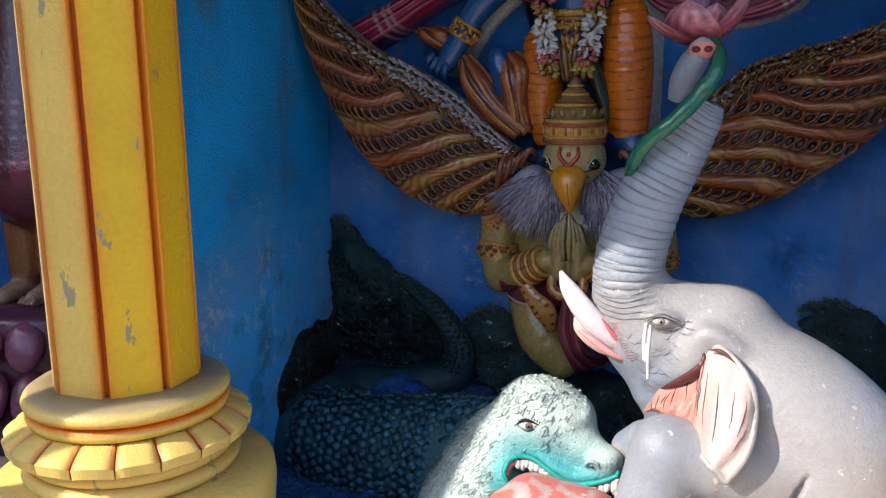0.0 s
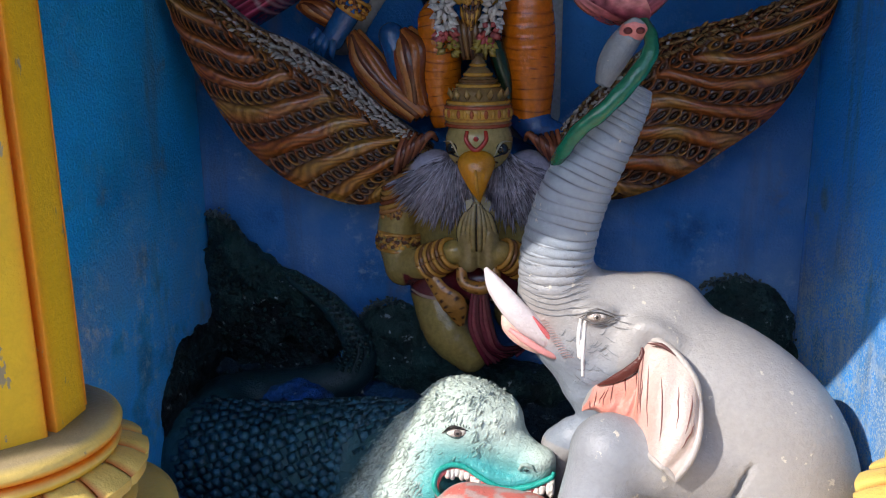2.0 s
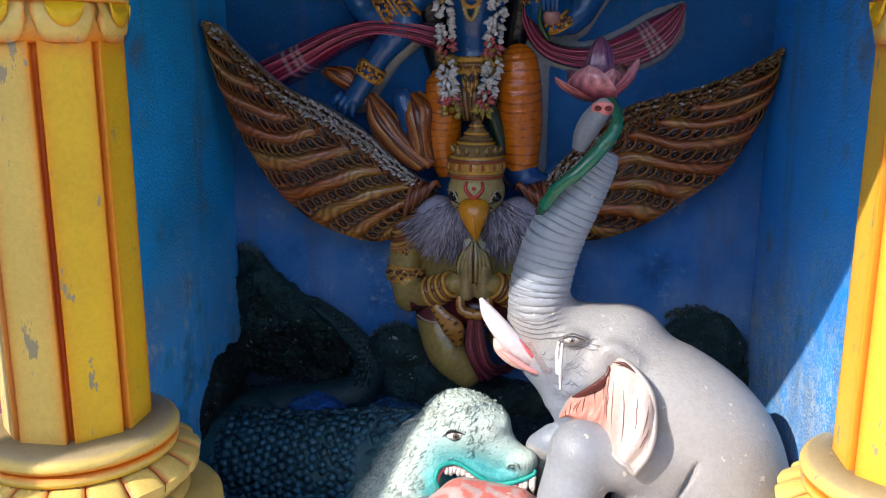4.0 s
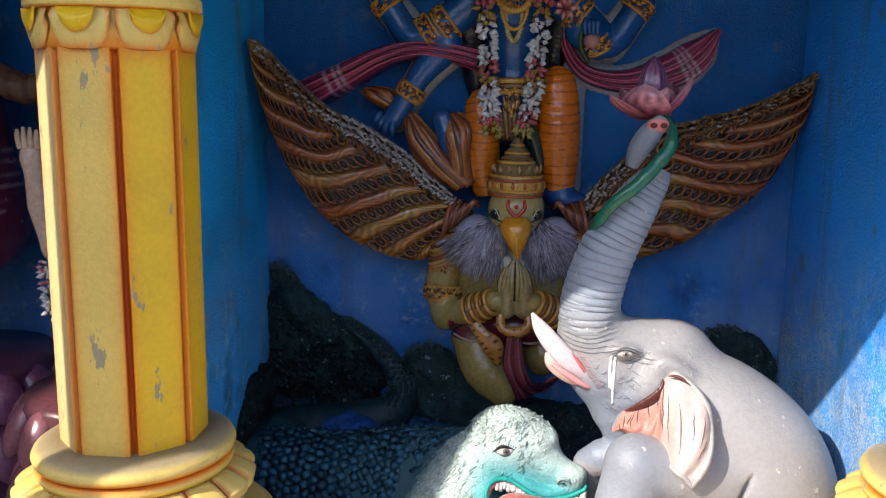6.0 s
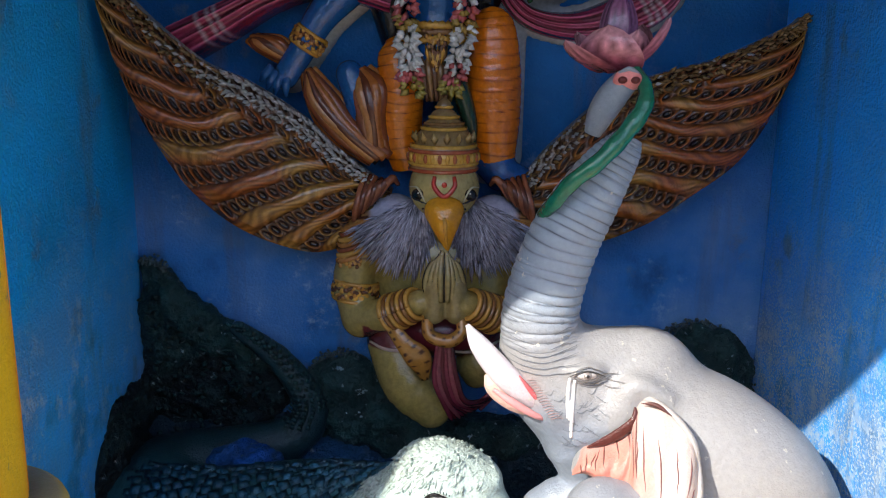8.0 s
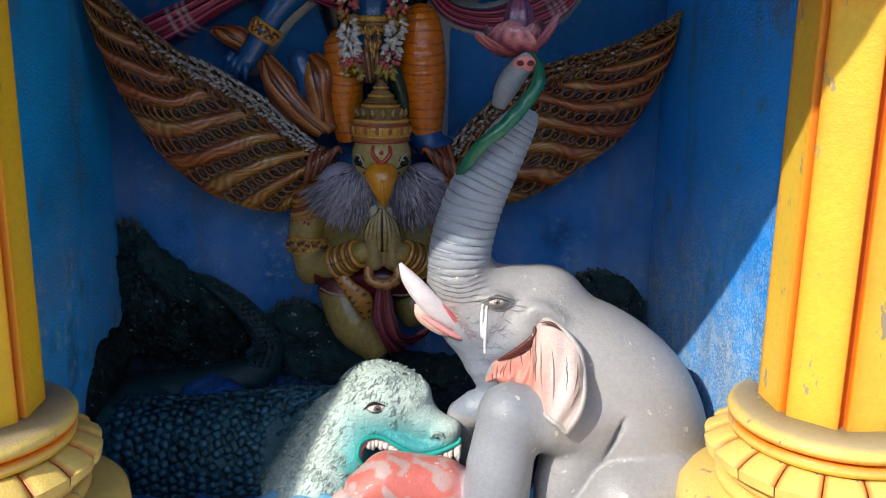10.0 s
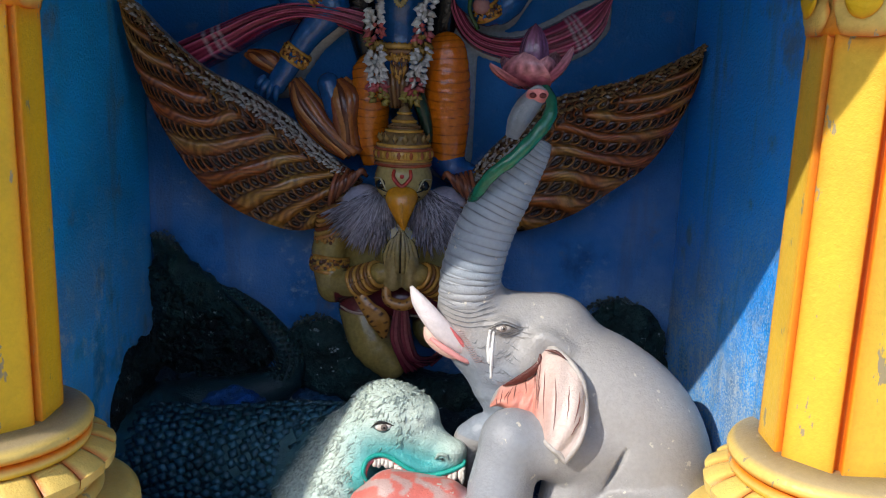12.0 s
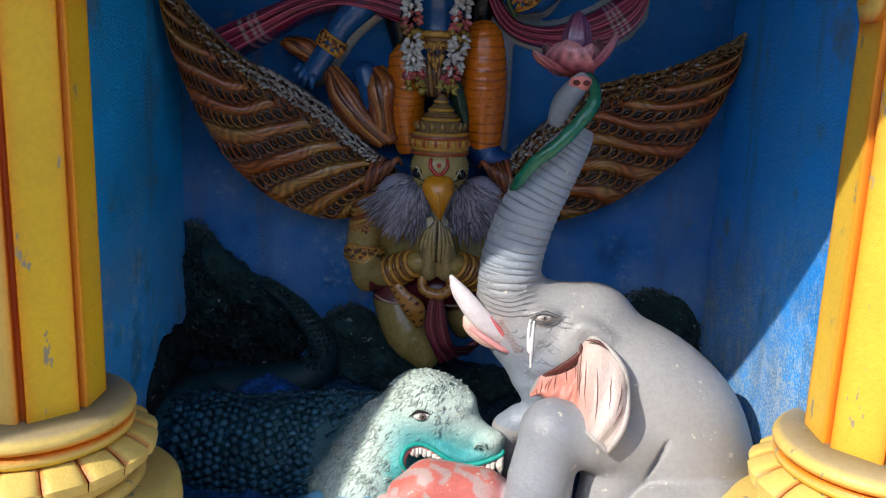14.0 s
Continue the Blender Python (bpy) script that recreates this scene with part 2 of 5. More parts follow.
    def on(self, x, z, out=0.0, reach=0.012):
        """The foremost point of the last skin at (x, z), moved out towards the viewer."""
        d = np.hypot(self.surface[:, 0] - x, self.surface[:, 2] - z)
        near = self.surface[d < max(reach, d.min() + 1e-6)]
        return (x, near[:, 1].min() - out, z)

    def draw(self, rows, radii, color, out=0.0, n=20, sides=8, ring=None):
        """A cord laid over the skin along rows of (x, z)."""
        path = spline(rows, max(6, n // 2))
        pts = [self.on(x, z, out) for x, z in path]
        r = spline(np.array(radii, float)[:, None], len(pts))[:, 0]
        self.pipe(pts, r, color, n, sides, ring)

    # pieces
    def grid(self, p, colors, wrap=False, flip=False):
        n, m = p.shape[:2]
        faces = []
        for i in range(n - 1):
            for j in range(m if wrap else m - 1):
                k = (j + 1) % m
                q = (i * m + j, i * m + k, (i + 1) * m + k, (i + 1) * m + j)
                faces.append(q[::-1] if flip else q)
        colors = np.broadcast_to(np.asarray(colors, float), p.shape)
        self.push(p.reshape(-1, 3), faces, colors.reshape(-1, 3))

    def pipe(self, points, radii, color, n=24, sides=10, ring=None, flat=1.0, color_fn=None):
        rows = spline(np.hstack([np.array(points, float), np.array(radii, float)[:, None]]), n)
        c, r = rows[:, :3], np.maximum(rows[:, 3], 0.0004)
        tan = np.gradient(c, axis=0)
        tan /= np.linalg.norm(tan, axis=1)[:, None] + 1e-12
        up = np.tile(np.array([0.0, 1.0, 0.0]), (n, 1))
        up = np.where(np.abs(tan[:, 1:2]) > 0.9, np.array([0, 0, 1.0]), up)
        side = np.cross(tan, up)
        side /= np.linalg.norm(side, axis=1)[:, None] + 1e-12
        up = np.cross(side, tan)
        s = np.linspace(0, 1, n)
        if ring is not None:
            r = r * ring(s)
        a = np.linspace(0, 2 * np.pi, sides, endpoint=False)
        p = c[:, None] + r[:, None, None] * (np.cos(a)[None, :, None] * side[:, None] + flat * np.sin(a)[None, :, None] * up[:, None])
        p = np.concatenate([np.repeat(c[:1, None], sides, 1), p, np.repeat(c[-1:, None], sides, 1)])
        cols = np.broadcast_to(np.array(color), p.shape) if color_fn is None else color_fn(np.concatenate([s[:1], s, s[-1:]]), a)
        self.grid(p, cols, wrap=True)

    def leaf(self, base, way, out, length, width, thick, color, tip=None):
        b, w, o = (np.array(x, float) for x in (base, way, out))
        w /= np.linalg.norm(w) + 1e-12
        s = np.cross(w, o)
        s /= np.linalg.norm(s) + 1e-12
        o = np.cross(s, w)
        mid = b + w * length * 0.5
        v = [b, mid + s * width / 2, b + w * length + o * thick * 0.4, mid - s * width / 2, mid + o * thick, mid - o * thick * 0.5]
        f = [(0, 4, 1), (1, 4, 2), (2, 4, 3), (3, 4, 0), (0, 1, 5), (1, 2, 5), (2, 3, 5), (3, 0, 5)]
        c = [color] * 6
        if tip is not None:
            c = [color, color, tip, color, color, color]
        self.push(v, f, c)

    def bead(self, center, radii, color, turn=(0, 0, 0), n=8, m=10):
        r = np.array(radii if isinstance(radii, (tuple, list)) else (radii,) * 3, float)
        a, b = np.linspace(-np.pi / 2, np.pi / 2, n), np.linspace(0, 2 * np.pi, m, endpoint=False)
        p = np.stack([np.cos(a)[:, None] * np.cos(b), np.cos(a)[:, None] * np.sin(b), np.repeat(np.sin(a)[:, None], m, 1)], -1) * r
        p = p @ np.array(Euler([radians(t) for t in turn]).to_matrix()).T + np.array(center)
        self.grid(p, np.array(color), wrap=True)

    def filigree(self, center, axis, r, width, count):
        """A band of worked gold round a limb: beads and curls of uneven size."""
        ax = np.array(axis, float) / np.linalg.norm(axis)
        e1 = np.cross(ax, (0, 1, 0))
        e1 /= np.linalg.norm(e1)
        e2 = np.cross(ax, e1)
        c = np.array(center, float)
        for off in (-0.5, 0.5):
            self.pipe([c + ax * width * off + r * (math.cos(q) * e1 + math.sin(q) * e2) for q in np.linspace(0, 2 * np.pi, 17)], [0.0065] * 17, (0.46, 0.22, 0.03), 40, 7)
        for i in range(count):
            q, off = 2 * np.pi * (i * 0.618), rng.uniform(-0.42, 0.42)
            tone = np.array(((0.58, 0.29, 0.04), (0.42, 0.17, 0.025), (0.10, 0.03, 0.008))[i % 3]) * rng.uniform(0.8, 1.2)
            self.bead(c + ax * width * off + (r + 0.001) * (math.cos(q) * e1 + math.sin(q) * e2), (rng.uniform(0.006, 0.011), rng.uniform(0.005, 0.008), rng.uniform(0.006, 0.011)), tone, (0, rng.uniform(0, 180), 0), 5, 7)

    def lathe(self, axis, profile, colors, sides=24, wave=None):
        """profile: rows (radius, z); axis: (x, y)."""
        a = np.linspace(0, 2 * np.pi, sides, endpoint=False)
        rows = []
        for r, z in profile:
            rr = r * (wave(a, z) if wave else np.ones_like(a))
            rows.append(np.stack([axis[0] + rr * np.cos(a), axis[1] + rr * np.sin(a), np.full_like(a, z)], -1))
        c = np.array(colors, float)
        c = np.repeat(c[:, None], sides, 1) if c.ndim == 2 else c
        self.grid(np.array(rows), c, wrap=True)

    def finish(self, name, material, parent=None):
        me = bpy.data.meshes.new(name)
        v = np.concatenate(self.v)
        me.from_pydata(v.tolist(), [], self.f)
        at = me.attributes.new("paint", "FLOAT_COLOR", "POINT")
        c = np.concatenate([np.concatenate(self.c), np.ones((len(v), 1))], 1)
        at.data.foreach_set("color", c.astype(np.float32).ravel())
        bm = bmesh.new()
        bm.from_mesh(me)
        bmesh.ops.recalc_face_normals(bm, faces=bm.faces[:])
        bm.to_mesh(me)
        bm.free()
        me.shade_smooth()
        me.materials.append(material)
        ob = new(name, me)
        ob.parent = parent
        return ob


# ---- the setting ----
def structure(ob, label, category):
    return tagged(ob, label, category, kind="structure")


structure(box_object("ground", (-400, -400, 0.0), (400, 400, 0.38), M_GROUND, 0.01), "sandy cement ground in front of the shrine niches", "ground")
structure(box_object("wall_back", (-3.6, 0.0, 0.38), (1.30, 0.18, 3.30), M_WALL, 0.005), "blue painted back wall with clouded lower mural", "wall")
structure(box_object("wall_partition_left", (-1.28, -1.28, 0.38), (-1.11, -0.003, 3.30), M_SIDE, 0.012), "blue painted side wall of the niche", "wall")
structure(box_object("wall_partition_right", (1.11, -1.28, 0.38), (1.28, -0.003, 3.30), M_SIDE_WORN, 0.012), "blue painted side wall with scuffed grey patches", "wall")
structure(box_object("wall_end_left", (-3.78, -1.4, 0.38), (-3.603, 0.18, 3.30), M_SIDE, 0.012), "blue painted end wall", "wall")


def eave(name, z0, z1, back, material):
    """Unseen slab; front edge bows gently outwards over the middle niche, shaping the shadow."""
    xs = np.linspace(-3.8, 2.6, 65)
    # curve and limit set where the eave's shadow falls on trunk, wall and column
    front = np.minimum(-2.45 + 0.15 * ((xs + 0.40) / np.where(xs > -0.40, 0.66, 0.85)) ** 2, -2.285)
    bm = bmesh.new()
    rows = []
    for x, y in zip(xs, front):
        rows.append([bm.verts.new(p) for p in ((x, y, z0), (x, y, z1), (x, back if back is not None else y + 0.13, z1), (x, back if back is not None else y + 0.13, z0))])
    for a, b in zip(rows[:-1], rows[1:]):
        for k in range(4):
            bm.faces.new((a[k], b[k], b[(k + 1) % 4], a[(k + 1) % 4]))
    bm.faces.new(rows[0])
    bm.faces.new(rows[-1][::-1])
    bmesh.ops.recalc_face_normals(bm, faces=bm.faces[:])
    return link_mesh(name, bm, material, None, False)


structure(eave("ceiling", 3.303, 3.45, 0.2, M_ROOF), "plain unseen cement roof slab over the niches", "ceiling")
structure(eave("beam_front", 3.11, 3.30, None, M_ROOF), "unseen cement beam along the roof edge, bowed to shape its shadow", "beam")
# added wall, out of view: cuts the sky light from the left
structure(box_object("wall_neighbour", (-7.3, -16, 0.38), (-7.0, -1.7, 6.2), M_ROOF, 0.02), "plain grey wall added out of view to block sky from the left", "wall")
# added wall behind the camera: darkens reflections and holds back low sky light
structure(box_object("wall_yard", (-30, -10.3, 0.38), (30, -10.0, 3.7), M_BLOCKER, 0.02), "dark plain wall added out of view to block the low sky", "wall")
# added post, never in view: throws a shadow band on the left column
structure(box_object("post_outside", (-3.165, -3.185, 0.38), (-2.995, -3.015, 4.3), M_ROOF, 0.03), "grey post added out of view to shadow the left column", "post")

CREAM, YELLOW, ORANGE, RED = (0.78, 0.60, 0.24), (0.78, 0.495, 0.012), (0.78, 0.24, 0.010), (0.60, 0.085, 0.008)


# ---- columns ----
def shaft_mesh(side_sheen):
    """Octagonal shaft; side_sheen: how far light on the -x faces is painted in as paler yellow."""
    s = Sculpt()
    a = np.linspace(0, 2 * np.pi, 480, endpoint=False)
    gap = np.abs((a + np.pi / 8) % (np.pi / 4) - np.pi / 8) * 0.205      # metres from the nearest face centre
    edge = 0.205 * np.pi / 8 - gap                                                    # metres from the groove
    flat = 0.208 / np.cos(np.minimum(gap / 0.205, 0.34)) * 0.975
    r = np.where(edge < 0.0085, 0.184 + 0.004 * (edge / 0.0085) ** 2, flat - 0.007 * np.exp(-((edge - 0.0085) / 0.004)))
    w = np.exp(-np.maximum(edge - 0.0085, 0) / 0.012)[:, None]
    # paler colour on the -x faces stands in for the light they catch
    pale = np.clip(0.14 + side_sheen * (0.24 - 0.55 * np.cos(np.round(a / (np.pi / 4)) * np.pi / 4)), 0.03, 0.9)[:, None]
    col = np.array((0.74, 0.62, 0.33)) * pale + np.array(YELLOW) * (1 - pale)
    base = col * (1 - w) + np.array(ORANGE) * w
    base = np.where((edge < 0.0105)[:, None], np.array(RED) * 0.80, base)
    zs = np.linspace(0.99, 2.17, 24)
    p = np.stack([np.stack([r * np.cos(a), r * np.sin(a), np.full_like(a, z)], -1) for z in zs])
    c = np.repeat(base[None], len(zs), 0).copy()
    for i, z in enumerate(zs):
        lap = np.array([0.5 + 0.9 * noise.noise(Vector((math.cos(q) * 2.5, math.sin(q) * 2.5, z * 2.2))) for q in a[::8]]).repeat(8)[:, None]
        c[i] = c[i] * (1 - 0.5 * w * lap) + np.array(ORANGE) * 0.5 * w * lap
        t = 0.7 * math.exp(-(2.17 - z) / 0.02) + 0.35 * math.exp(-(z - 1.03) / 0.03)
        c[i] = c[i] * (1 - t) + np.array(ORANGE) * t
    s.grid(p, c, wrap=True)
    return s


def build_column(label, side_sheen):
    thing = new("column")
    tagged(thing, label, "column", "columns of the niche front")
    shaft_mesh(side_sheen).finish("shaft", M_COLUMN, thing)

    def ring(name, profile, colors, sides=64, wave=None):
        s = Sculpt()
        s.lathe((0, 0), profile, colors, sides, wave)
        return s.finish(name, M_COLUMN, thing)
    cr = tuple(0.62 * a + 0.38 * b for a, b in zip(CREAM, YELLOW))

    def torus(name, r, z0, z1, edge=ORANGE):
        h = (z1 - z0) / 2
        prof = [(0.05, z0)] + [(r - h + h * math.cos(t), (z0 + z1) / 2 + h * math.sin(t)) for t in np.linspace(-1.5, 1.5, 9)] + [(0.05, z1)]
        ring(name, prof, [edge, edge, edge] + [cr] * 8)
    # grey-brown on the ring's top paints in the shadow lying there
    ring("ring", [(0.05, 1.046), (0.215, 1.045), (0.272, 1.030), (0.290, 1.018), (0.296, 1.005), (0.292, 0.990), (0.270, 0.984), (0.05, 0.984)], [RED, (0.24, 0.185, 0.09), (0.42, 0.33, 0.18), cr, cr, ORANGE, RED, RED])
    ring("ring", [(0.05, 0.985), (0.268, 0.985), (0.284, 0.976), (0.290, 0.962), (0.284, 0.946), (0.268, 0.940), (0.05, 0.940)], [RED, RED, ORANGE, cr, YELLOW, RED, RED])
    torus("ring", 0.305, 0.815, 0.865)
    torus("ring", 0.315, 0.770, 0.815)
    ring("drum", [(0.05, 0.76), (0.38, 0.768), (0.415, 0.74), (0.42, 0.69), (0.41, 0.57), (0.43, 0.48), (0.46, 0.44), (0.46, 0.38)], [cr] * 8)
    # scalloped petals round the base
    petal = None
    for i in range(18):
        if petal is None:
            s = Sculpt()
            u, v = np.linspace(-1, 1, 9), np.linspace(0, 1, 7)
            pr = np.zeros((7, 9, 3))
            pc = np.zeros((7, 9, 3))
            for j, vv in enumerate(v):
                for k, uu in enumerate(u):
                    th = uu * math.pi / 18 * 0.97
                    rr = 0.262 + 0.092 * vv - 0.014 * uu ** 6
                    pr[j, k] = (rr * math.sin(th), -rr * math.cos(th), 0.940 - 0.045 * vv ** 1.8 + 0.010 * (1 - uu ** 4) * vv)
                    e = max(0.0, abs(uu) - 0.8) * 5
                    pc[j, k] = np.array(cr) * (1 - 0.8 * e) + np.array(RED) * 0.8 * e
            s.grid(pr, pc)
            low = pr.copy()
            low[..., 2] -= 0.03
            low[..., :2] *= 0.985
            s.grid(low[:, ::-1], np.array(ORANGE))
            s.grid(np.stack([pr[-1], low[-1]]), np.array(cr))
            petal = s.finish("petal", M_COLUMN, thing)
        else:
            c = new("petal", petal.data)
            c.parent = thing
            c.rotation_euler.z = i * math.pi / 9
    # capital: swags, a band, leaves and the flared top
    ring("necking", [(0.05, 2.160), (0.205, 2.163), (0.214, 2.171), (0.210, 2.270), (0.05, 2.275)], [RED, RED, ORANGE, cr, cr])
    swag = None
    for i in range(8):
        if swag is None:
            s = Sculpt()
            for lift, size, col in ((0.000, 1.0, cr), (0.007, 0.62, YELLOW)):
                u, v = np.linspace(-1, 1, 15), np.linspace(0, 1, 9)
                p = np.zeros((9, 15, 3))
                c = np.zeros((9, 15, 3))
                for j, vv in enumerate(v):
                    for k, uu in enumerate(u):
                        depth = 0.105 * size * math.sqrt(max(0.0, 1 - uu * uu)) if size < 1 else 0.105 * (1 - 0.55 * uu ** 6)
                        th = uu * math.pi / 8 * (0.92 if size == 1 else 0.55)
                        rr = 0.214 + lift + 0.014 * math.sin(math.pi * min(vv, 0.92)) + (0.008 * vv if size < 1 else 0)
                        p[j, k] = (rr * math.sin(th), -rr * math.cos(th), 2.270 - depth * vv)
                        e = min(1.0, max(0, vv - 0.80) * 4.5 + max(0, abs(uu) - 0.86) * 6) if size == 1 else min(1.0, max(0, vv - 0.82) * 4)
                        c[j, k] = np.array(col) * (1 - e) + (np.array(ORANGE) * 0.6 + np.array(RED) * 0.4) * e
                s.grid(p, np.clip(c, 0, 1))
            swag = s.finish("swag", M_COLUMN, thing)
        else:
            c = new("swag", swag.data)
            c.parent = thing
            c.rotation_euler.z = i * math.pi / 4
    ring("band", [(0.05, 2.270), (0.226, 2.270), (0.236, 2.277), (0.236, 2.305), (0.230, 2.311), (0.05, 2.313)], [ORANGE, ORANGE, cr, cr, cr, cr])
    leafy = lambda a, z: 1 + 0.018 * np.abs(np.cos(8 * a)) ** 0.5
    ring("leaf_band", [(0.05, 2.310), (0.214, 2.311), (0.222, 2.328), (0.220, 2.345), (0.212, 2.360), (0.209, 2.366), (0.209, 2.402), (0.05, 2.404)], [cr, cr, YELLOW, YELLOW, ORANGE, RED, RED, RED], 96, leafy)
    ring("flare", [(0.05, 2.396), (0.212, 2.397), (0.245, 2.406), (0.26, 2.415), (0.26, 2.45), (0.275, 2.47), (0.275, 3.30), (0.05, 3.30)], [RED, RED, ORANGE, YELLOW, cr, cr, cr, cr])
    return thing


column_left = build_column("yellow octagonal column, one side painted paler as if lit, petalled base", 1.0)
column_left.matrix_basis = pose(-1.162, -1.32, 0)
column_right = build_column("bright yellow octagonal column with orange grooves and petalled base", 0.0)
column_right.matrix_basis = pose(1.278, -1.33, 0)
copy_thing(column_left, pose(-3.55, -1.32, 0))


# ---- the elephant ----
GREY, WHITE, DARK = (0.335, 0.33, 0.328), (0.80, 0.76, 0.70), (0.015, 0.014, 0.013)
rng = np.random.default_rng(4)


def build_elephant():
    s = Sculpt()
    # head, brow and jaw
    s.ball((0.46, -0.77, 1.12), (0.20, 0.15, 0.175), GREY, 0.05)
    s.ball((0.525, -0.78, 1.185), (0.130, 0.115, 0.116), GREY, 0.04)
    s.ball((0.34, -0.78, 1.17), (0.16, 0.12, 0.135), GREY, 0.05)
    s.tube([(0.232, -0.78, 1.36), (0.236, -0.78, 1.24), (0.27, -0.78, 1.13)], [0.100, 0.113, 0.11], GREY, 0.05)
    s.tube([(0.312, -0.785, 1.11), (0.347, -0.79, 0.99), (0.377, -0.80, 0.895), (0.405, -0.81, 0.82)], [0.128, 0.100, 0.076, 0.06], GREY, 0.04)
    # neck, back, rump
    s.tube([(0.52, -0.78, 1.05), (0.68, -0.82, 0.97), (0.80, -0.84, 0.83), (0.83, -0.86, 0.66), (0.82, -0.88, 0.50)], [0.185, 0.213, 0.245, 0.264, 0.25], GREY, 0.055, n=28)
    # fleshy fold over the root of the ear
    s.tube([(0.335, -0.885, 1.035), (0.40, -0.905, 1.085), (0.440, -0.92, 1.14), (0.460, -0.925, 1.190), (0.50, -0.93, 1.188), (0.545, -0.935, 1.16)], [0.014, 0.021, 0.022, 0.022, 0.020, 0.012], GREY, 0.045, n=16)
    # near foreleg with its raised knee, chest, the other foreleg
    s.tube([(0.63, -0.97, 0.82), (0.50, -1.02, 0.86), (0.385, -1.04, 0.882)], [0.13, 0.108, 0.098], GREY, 0.035)
    s.tube([(0.380, -1.04, 0.882), (0.350, -1.06, 0.72), (0.325, -1.07, 0.40)], [0.098, 0.106, 0.104], GREY, 0.03)
    s.tube([(0.64, -0.96, 0.82), (0.58, -1.00, 0.62), (0.57, -1.02, 0.40)], [0.125, 0.105, 0.10], GREY, 0.02)
    s.tube([(0.42, -0.84, 0.83), (0.30, -0.81, 0.805), (0.258, -0.79, 0.770), (0.255, -0.76, 0.62), (0.25, -0.74, 0.42)], [0.075, 0.066, 0.060, 0.064, 0.07], GREY, 0.02)
    # hind leg folded under the body
    s.tube([(1.02, -0.96, 0.62), (0.88, -1.06, 0.635), (0.75, -1.10, 0.61), (0.64, -1.11, 0.50)], [0.13, 0.142, 0.135, 0.11], GREY, 0.014)
    s.ball((0.718, -1.10, 0.825), (0.010, 0.045, 0.10), None, 0.0, (0, 26, 0), cut=True)
    # the bitten hind foot
    RAW = (0.62, 0.16, 0.13)
    s.tube([(0.34, -0.99, 0.48), (0.16, -0.99, 0.60), (0.00, -1.00, 0.635), (-0.06, -1.01, 0.60)], [0.11, 0.108, 0.102, 0.09], RAW, 0.02)
    for i, (x, z) in enumerate(((-0.14, 0.605), (-0.12, 0.54), (-0.055, 0.52), (0.02, 0.525))):
        s.ball((x, -1.065, z), (0.045, 0.04, 0.038), (0.72, 0.42, 0.38), 0.012)
    s.ball((0.342, -0.898, 1.222), (0.050, 0.026, 0.025), GREY, 0.02)
    raw = lambda p: smooth_step(0.25, 0.15, p[:, 0]) * (p[:, 1] < -0.9) * (p[:, 2] < 0.76) * smooth_step(0.50, 0.60, 0.5 + 0.5 * np.sin(37 * p[:, 0] + 23 * p[:, 2] + 2 * np.sin(61 * p[:, 1])) * np.sin(51 * p[:, 2] + 4 + 1.5 * np.sin(43 * p[:, 0]))) * 0.75
    # jaw: blue-grey tint that puts the under-shade of the head into the paint
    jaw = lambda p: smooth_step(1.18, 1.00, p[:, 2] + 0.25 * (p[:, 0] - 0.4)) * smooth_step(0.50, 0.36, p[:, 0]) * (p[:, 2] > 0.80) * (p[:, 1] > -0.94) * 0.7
    muzzle = lambda p: (1 - smooth_step(0.0, 0.10, np.linalg.norm(p - np.array((0.19, -0.84, 1.16)), axis=1))) * 0.55
    # the foreleg front is tinted blue as its shaded side
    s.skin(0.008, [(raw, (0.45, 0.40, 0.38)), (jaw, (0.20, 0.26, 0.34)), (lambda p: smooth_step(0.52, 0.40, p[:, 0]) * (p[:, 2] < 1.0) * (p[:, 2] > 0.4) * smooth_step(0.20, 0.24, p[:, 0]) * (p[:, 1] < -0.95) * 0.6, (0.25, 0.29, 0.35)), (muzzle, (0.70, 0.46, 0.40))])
    # ringed trunk: bulging rings of uneven height with a sunk line between them
    edges = np.cumsum(np.concatenate([[0.0], rng.uniform(0.75, 1.3, 26)]))
    edges /= edges[-1]

    def place(t):
        i = np.clip(np.searchsorted(edges, t, side="right") - 1, 0, len(edges) - 2)
        return (t - edges[i]) / (edges[i + 1] - edges[i])

    def ridge(t):
        return 0.965 + 0.050 * np.sqrt(np.abs(np.sin(np.pi * place(t))))

    # near-black groove colour deepens the shade between the rings
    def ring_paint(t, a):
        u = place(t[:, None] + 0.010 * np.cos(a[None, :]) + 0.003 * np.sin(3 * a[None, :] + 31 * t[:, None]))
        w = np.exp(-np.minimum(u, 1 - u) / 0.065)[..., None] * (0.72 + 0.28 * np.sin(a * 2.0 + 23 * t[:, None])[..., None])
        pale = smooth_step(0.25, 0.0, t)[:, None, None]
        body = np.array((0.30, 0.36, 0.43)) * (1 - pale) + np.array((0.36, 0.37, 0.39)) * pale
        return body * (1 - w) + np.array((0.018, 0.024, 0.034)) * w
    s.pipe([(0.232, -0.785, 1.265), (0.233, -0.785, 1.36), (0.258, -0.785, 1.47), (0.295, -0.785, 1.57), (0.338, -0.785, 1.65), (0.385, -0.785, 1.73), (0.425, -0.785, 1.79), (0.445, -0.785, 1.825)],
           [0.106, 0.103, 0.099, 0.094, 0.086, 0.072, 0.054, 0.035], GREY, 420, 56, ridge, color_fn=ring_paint)
